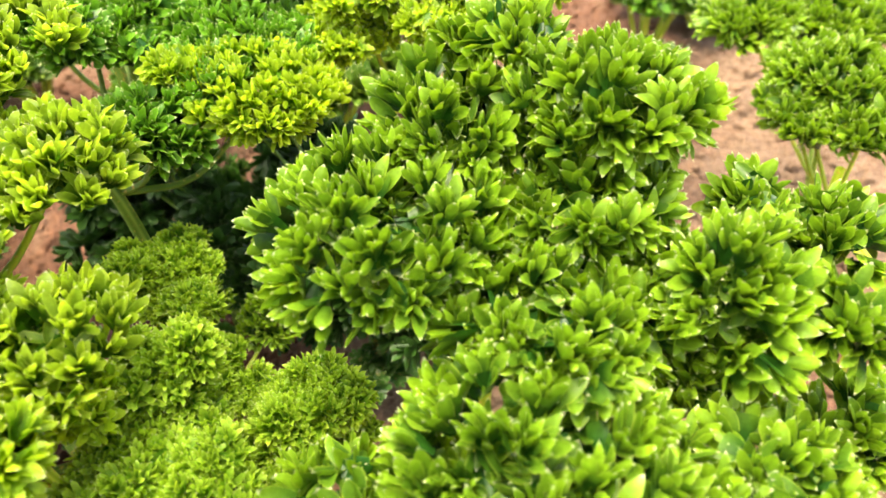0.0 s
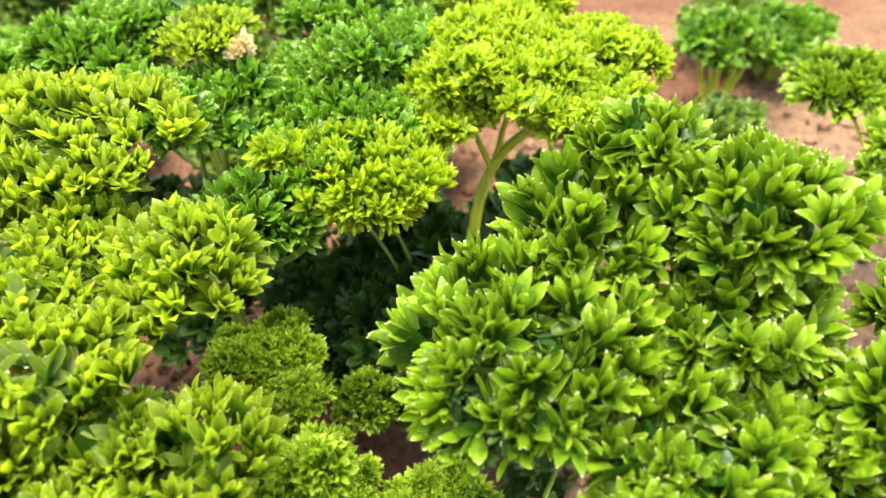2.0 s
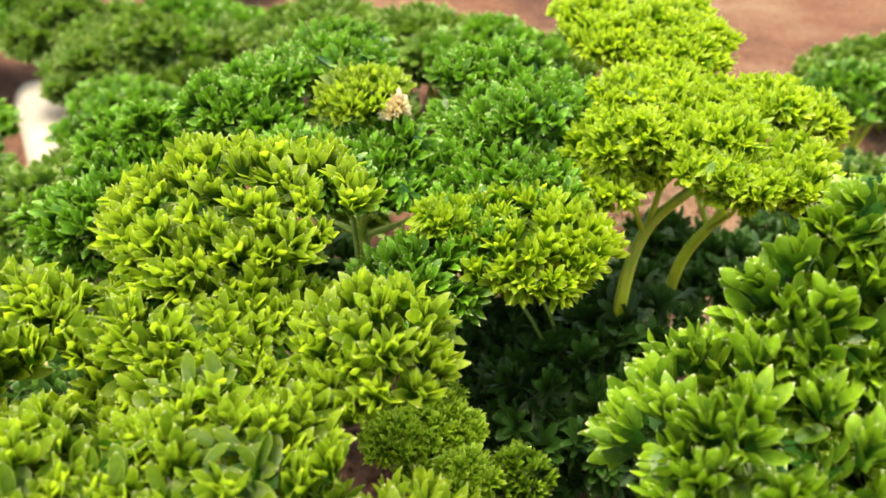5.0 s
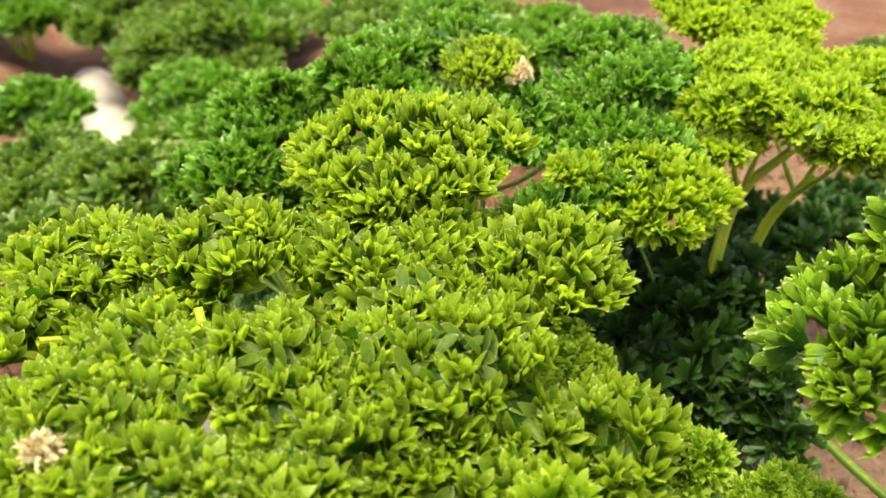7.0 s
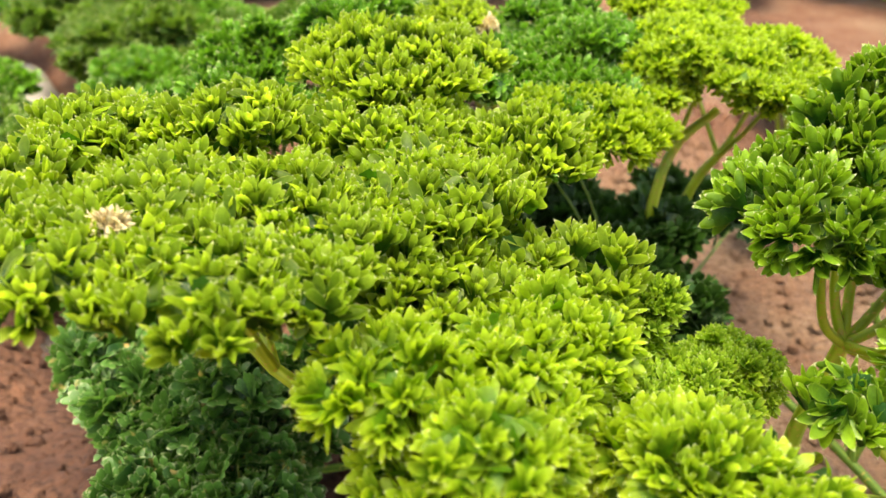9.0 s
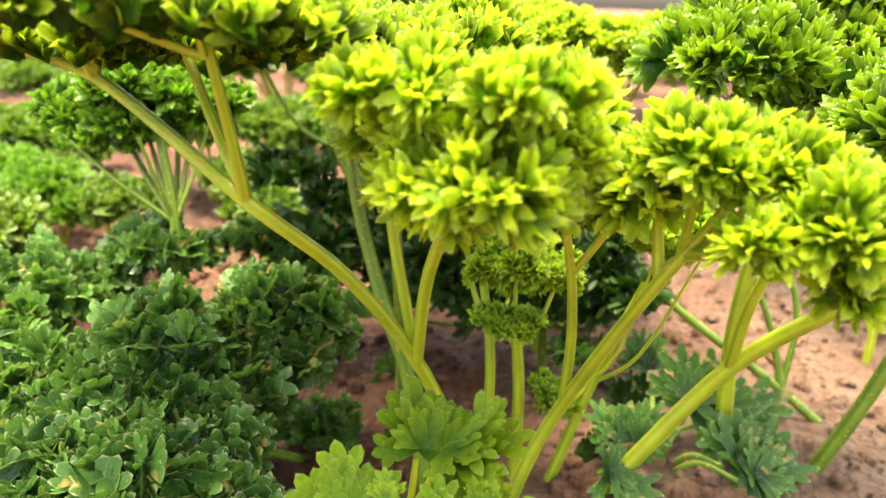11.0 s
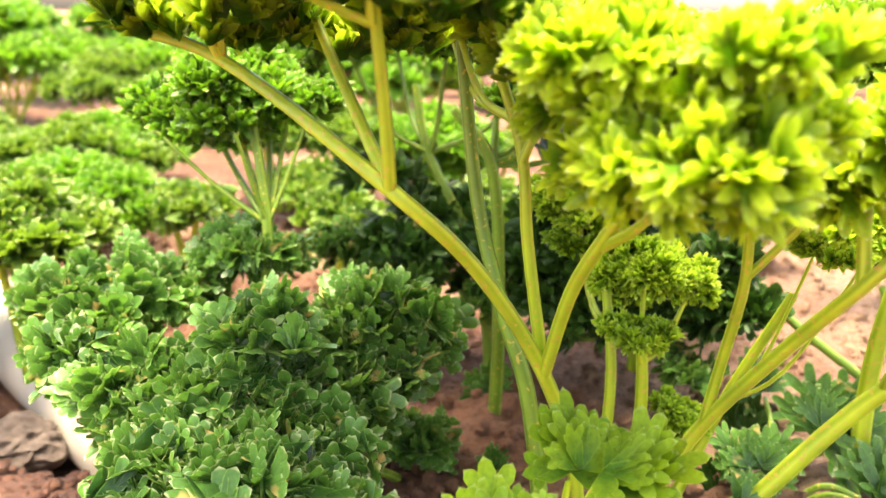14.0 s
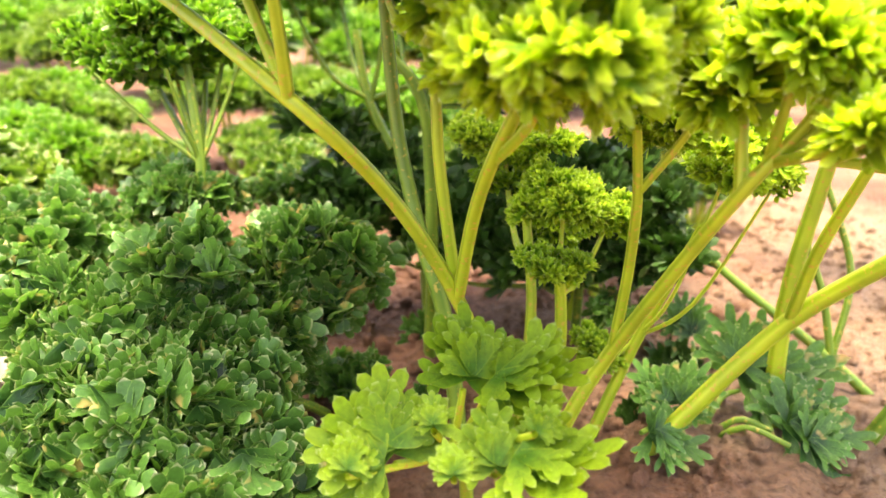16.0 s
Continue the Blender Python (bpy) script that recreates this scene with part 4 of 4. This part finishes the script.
stalk("stalk", sprig_plant, [([tuple(b - 0.012 * (k == 2) for k, b in enumerate(base)), base, tuple(0.6 * a + 0.4 * b for a, b in zip(base, tip))], 0.0008, 0.0005, 8, 3, 4) for base, tip in SPRIG_LEAF], STEM_DARK, "thin short stalk")
FOOT_LEAF = [
    ((-0.0336, 0.2198, 0.0060), (-0.0391, 0.2231, 0.0241)),
    ((-0.0336, 0.2198, 0.0060), (-0.0241, 0.2199, 0.0201)),
    ((0.0001, 0.2625, 0.0060), (0.0193, 0.2580, 0.0109)),
    ((0.0001, 0.2625, 0.0060), (0.0074, 0.2641, 0.0260)),
    ((0.0001, 0.2625, 0.0060), (-0.0134, 0.2660, 0.0227)),
]
foot_plant = plant((-0.045, 0.205, 0.0), "dark parsley leaves low at the foot of a thick stalk")
sprays(foot_plant, FOOT_LEAF, LEAF_SHADE, 740, wide=0.24)
stalk("stalk", foot_plant, [([tuple(b - 0.012 * (k == 2) for k, b in enumerate(base)), base, tuple(0.6 * a + 0.4 * b for a, b in zip(base, tip))], 0.0009, 0.0006, 8, 3, 4) for base, tip in FOOT_LEAF], STEM_DARK, "thin short stalk")
PALE_LEAF = [
    (0.159, 0.345, 0.122, 0.0252, 0.0126),
    (0.141, 0.338, 0.114, 0.0137, 0.0069),
    (0.162, 0.315, 0.117, 0.0171, 0.0086),
    (0.145, 0.408, 0.118, 0.0239, 0.0120),
    (0.185, 0.408, 0.118, 0.0266, 0.0133),
    (0.145, 0.324, 0.113, 0.0155, 0.0077),
]
pale_plant = plant((0.175, 0.300, 0.0), "blue-green parsley on thin upright stalks over bare soil")
pads(pale_plant, filled(PALE_LEAF), 0.0120, LEAF_GREEN, 700)
for line in [[(0.150, 0.300, -0.01), (0.148, 0.298, 0.06), (0.146, 0.296, 0.110)], [(0.180, 0.290, -0.01), (0.178, 0.288, 0.06), (0.180, 0.280, 0.105)]]:
    stalk("stalk", pale_plant, [(line, 0.0022, 0.0016), *ribs(PALE_LEAF[::2] if line[0][0] < 0.16 else PALE_LEAF[1::2], line[1], 0.0014)], STEM, "thin green stalk")

# ---- parsley further back in the bed ----
SIDE_ROW = [
    (-0.354, 0.468, 0.047, 0.0339, 0.0170),
    (-0.323, 0.527, 0.048, 0.0403, 0.0201),
    (-0.269, 0.515, 0.030, 0.0230, 0.0122),
    (-0.440, 0.680, 0.048, 0.0336, 0.0202),
    (-0.397, 0.775, 0.033, 0.0553, 0.0277),
    (-0.441, 1.011, 0.099, 0.0596, 0.0298),
    (-0.186, 0.592, 0.042, 0.0310, 0.0212),
    (-0.083, 0.607, 0.068, 0.0320, 0.0165),
    (-0.066, 0.497, 0.057, 0.0307, 0.0153),
    (-0.165, 0.467, 0.057, 0.0213, 0.0134),
]
BACK_ROW = [
    (-0.720, 0.880, 0.040, 0.0708, 0.0354),
    (-0.528, 0.803, 0.032, 0.0531, 0.0266),
    (-0.405, 0.726, 0.036, 0.0584, 0.0292),
    (-0.497, 0.571, 0.049, 0.0354, 0.0354),
    (-0.425, 0.460, 0.053, 0.0369, 0.0184),
    (-0.342, 0.422, 0.069, 0.0365, 0.0183),
    (-0.365, 0.592, 0.050, 0.0398, 0.0199),
    (-0.371, 0.376, 0.063, 0.0217, 0.0168),
    (-0.218, 0.664, 0.083, 0.0503, 0.0252),
    (-0.087, 0.604, 0.092, 0.0365, 0.0183),
    (-0.148, 0.650, 0.083, 0.0398, 0.0199),
    (-0.033, 0.657, 0.067, 0.0266, 0.0194),
    (0.146, 0.578, 0.071, 0.0221, 0.0162),
    (0.185, 0.663, 0.010, 0.0354, 0.0177),
    (0.1250, 0.4930, 0.0450, 0.0199, 0.0100),
    (0.2020, 0.6360, 0.0140, 0.0310, 0.0155),
]
for n, (x, y, z, rh, rv) in enumerate(SIDE_ROW + BACK_ROW):
    r = np.random.default_rng(800 + n)
    back = plant((x, y, lie(x, y)), "green curly parsley further back in the bed", "parsley plants further back")
    top = max(z, 0.05)
    around = [(x, y, top, rh * 0.75, rh * 0.42)]
    for k in range(5):
        a = k * 1.257 + r.uniform(0, 0.8)
        around.append((x + 0.85 * rh * math.cos(a), y + 0.85 * rh * math.sin(a), top - r.uniform(0.1, 0.5) * rh, rh * r.uniform(0.5, 0.68), rh * 0.36))
    pads(back, around, 0.018, (LEAF_BACK, LEAF_DARK, LEAF_BACK)[n % 3], 900 + 10 * n, kinds=COARSE, whorl=5)
    foot = (x, y, lie(x, y) - 0.01)
    for lump in around[1:]:
        stalk("stalk", back, [([foot, (0.5 * (x + lump[0]), 0.5 * (y + lump[1]), 0.4 * top), (lump[0], lump[1], lump[2] - 0.005)], 0.0022, 0.0014, 8, 3)], STEM, "")

# rows that run on to the horizon
r = np.random.default_rng(77)
row_plants = []
for n, leaf in enumerate((LEAF_BACK, LEAF_GREEN, LEAF_DARK)):
    bush = plant((0.25 * n - 0.3, 1.20, lie(0.25 * n - 0.3, 1.20)), "green curly parsley in the rows behind", "parsley plants in the rows behind")
    x, y, z = bush.location
    around = [(x, y, z + 0.13, 0.05, 0.03)]
    for k in range(6):
        a = k * 1.047 + r.uniform(0, 0.6)
        around.append((x + 0.07 * math.cos(a), y + 0.07 * math.sin(a), z + r.uniform(0.07, 0.115), r.uniform(0.035, 0.05), 0.026))
    pads(bush, around, 0.028, leaf, 1400 + 10 * n, kinds=COARSE, whorl=4)
    for lump in around:
        stalk("stalk", bush, [([(x, y, z - 0.01), ((x + lump[0]) / 2, (y + lump[1]) / 2, z + 0.05), lump[:3]], 0.0025, 0.0016, 6, 3, 3)], STEM)
    row_plants.append(bush)
for row in range(5):
    for k in range(-5 - row, 6 + row):
        x, y = 0.30 * k + r.uniform(-0.07, 0.07) - 0.1, 1.15 + 0.36 * row + r.uniform(-0.06, 0.06)
        copy_thing(row_plants[int(r.integers(0, 3))], pose(x, y, lie(x, y), 0, 0, r.uniform(0, 360)) @ Matrix.Scale(r.uniform(0.8, 1.25), 4))

# ---- white pipe along the bed ----
pipe_way = Vector((-0.587, 0.810, -0.048)).normalized()
pipe_from, pipe_to = (Vector((-0.323, 0.430, -0.047)) + pipe_way * q for q in (-0.185, 0.52))


def pipe_mesh(outer=0.027, wall=0.003, sides=48):
    a = pipe_way.cross(Vector((0, 0, 1))).normalized()
    b = a.cross(pipe_way)
    rings = [(pipe_from, outer - wall), (pipe_from, outer), (pipe_to, outer), (pipe_to, outer - wall), (pipe_from, outer - wall)]
    verts = [tuple(c + (a * math.cos(t) + b * math.sin(t)) * q) for c, q in rings for t in np.linspace(0, 2 * math.pi, sides, endpoint=False)]
    quads = [[r * sides + s, r * sides + (s + 1) % sides, (r + 1) * sides + (s + 1) % sides, (r + 1) * sides + s] for r in range(4) for s in range(sides)]
    return mesh_of("pipe", np.array(verts), np.array(quads), PIPE)


tagged(new("pipe", pipe_mesh()), "cream-white plastic pipe lying in a furrow of soil", "pipe")


def rock(size, seed):
    bm = bmesh.new()
    bmesh.ops.create_icosphere(bm, subdivisions=4, radius=1.0)
    for v in bm.verts:
        q = v.co * 1.3 + Vector((seed, 0, 0))
        v.co *= 1 + 0.32 * noise.noise(q) + 0.22 * noise.noise(q * 3.1) + 0.12 * noise.noise(q * 8)
        v.co = Vector((v.co.x * size[0], v.co.y * size[1], v.co.z * size[2]))
    me = bpy.data.meshes.new("stone")
    bm.to_mesh(me)
    bm.free()
    me.materials.append(STONE)
    return me


stone = tagged(new("stone", rock((0.026, 0.020, 0.013), 3.0)), "rough grey-brown stone half sunk in the soil", "stone")
stone.matrix_world = pose(-0.329, 0.351, lie(-0.329, 0.351) + 0.003, 0, 0, 30)
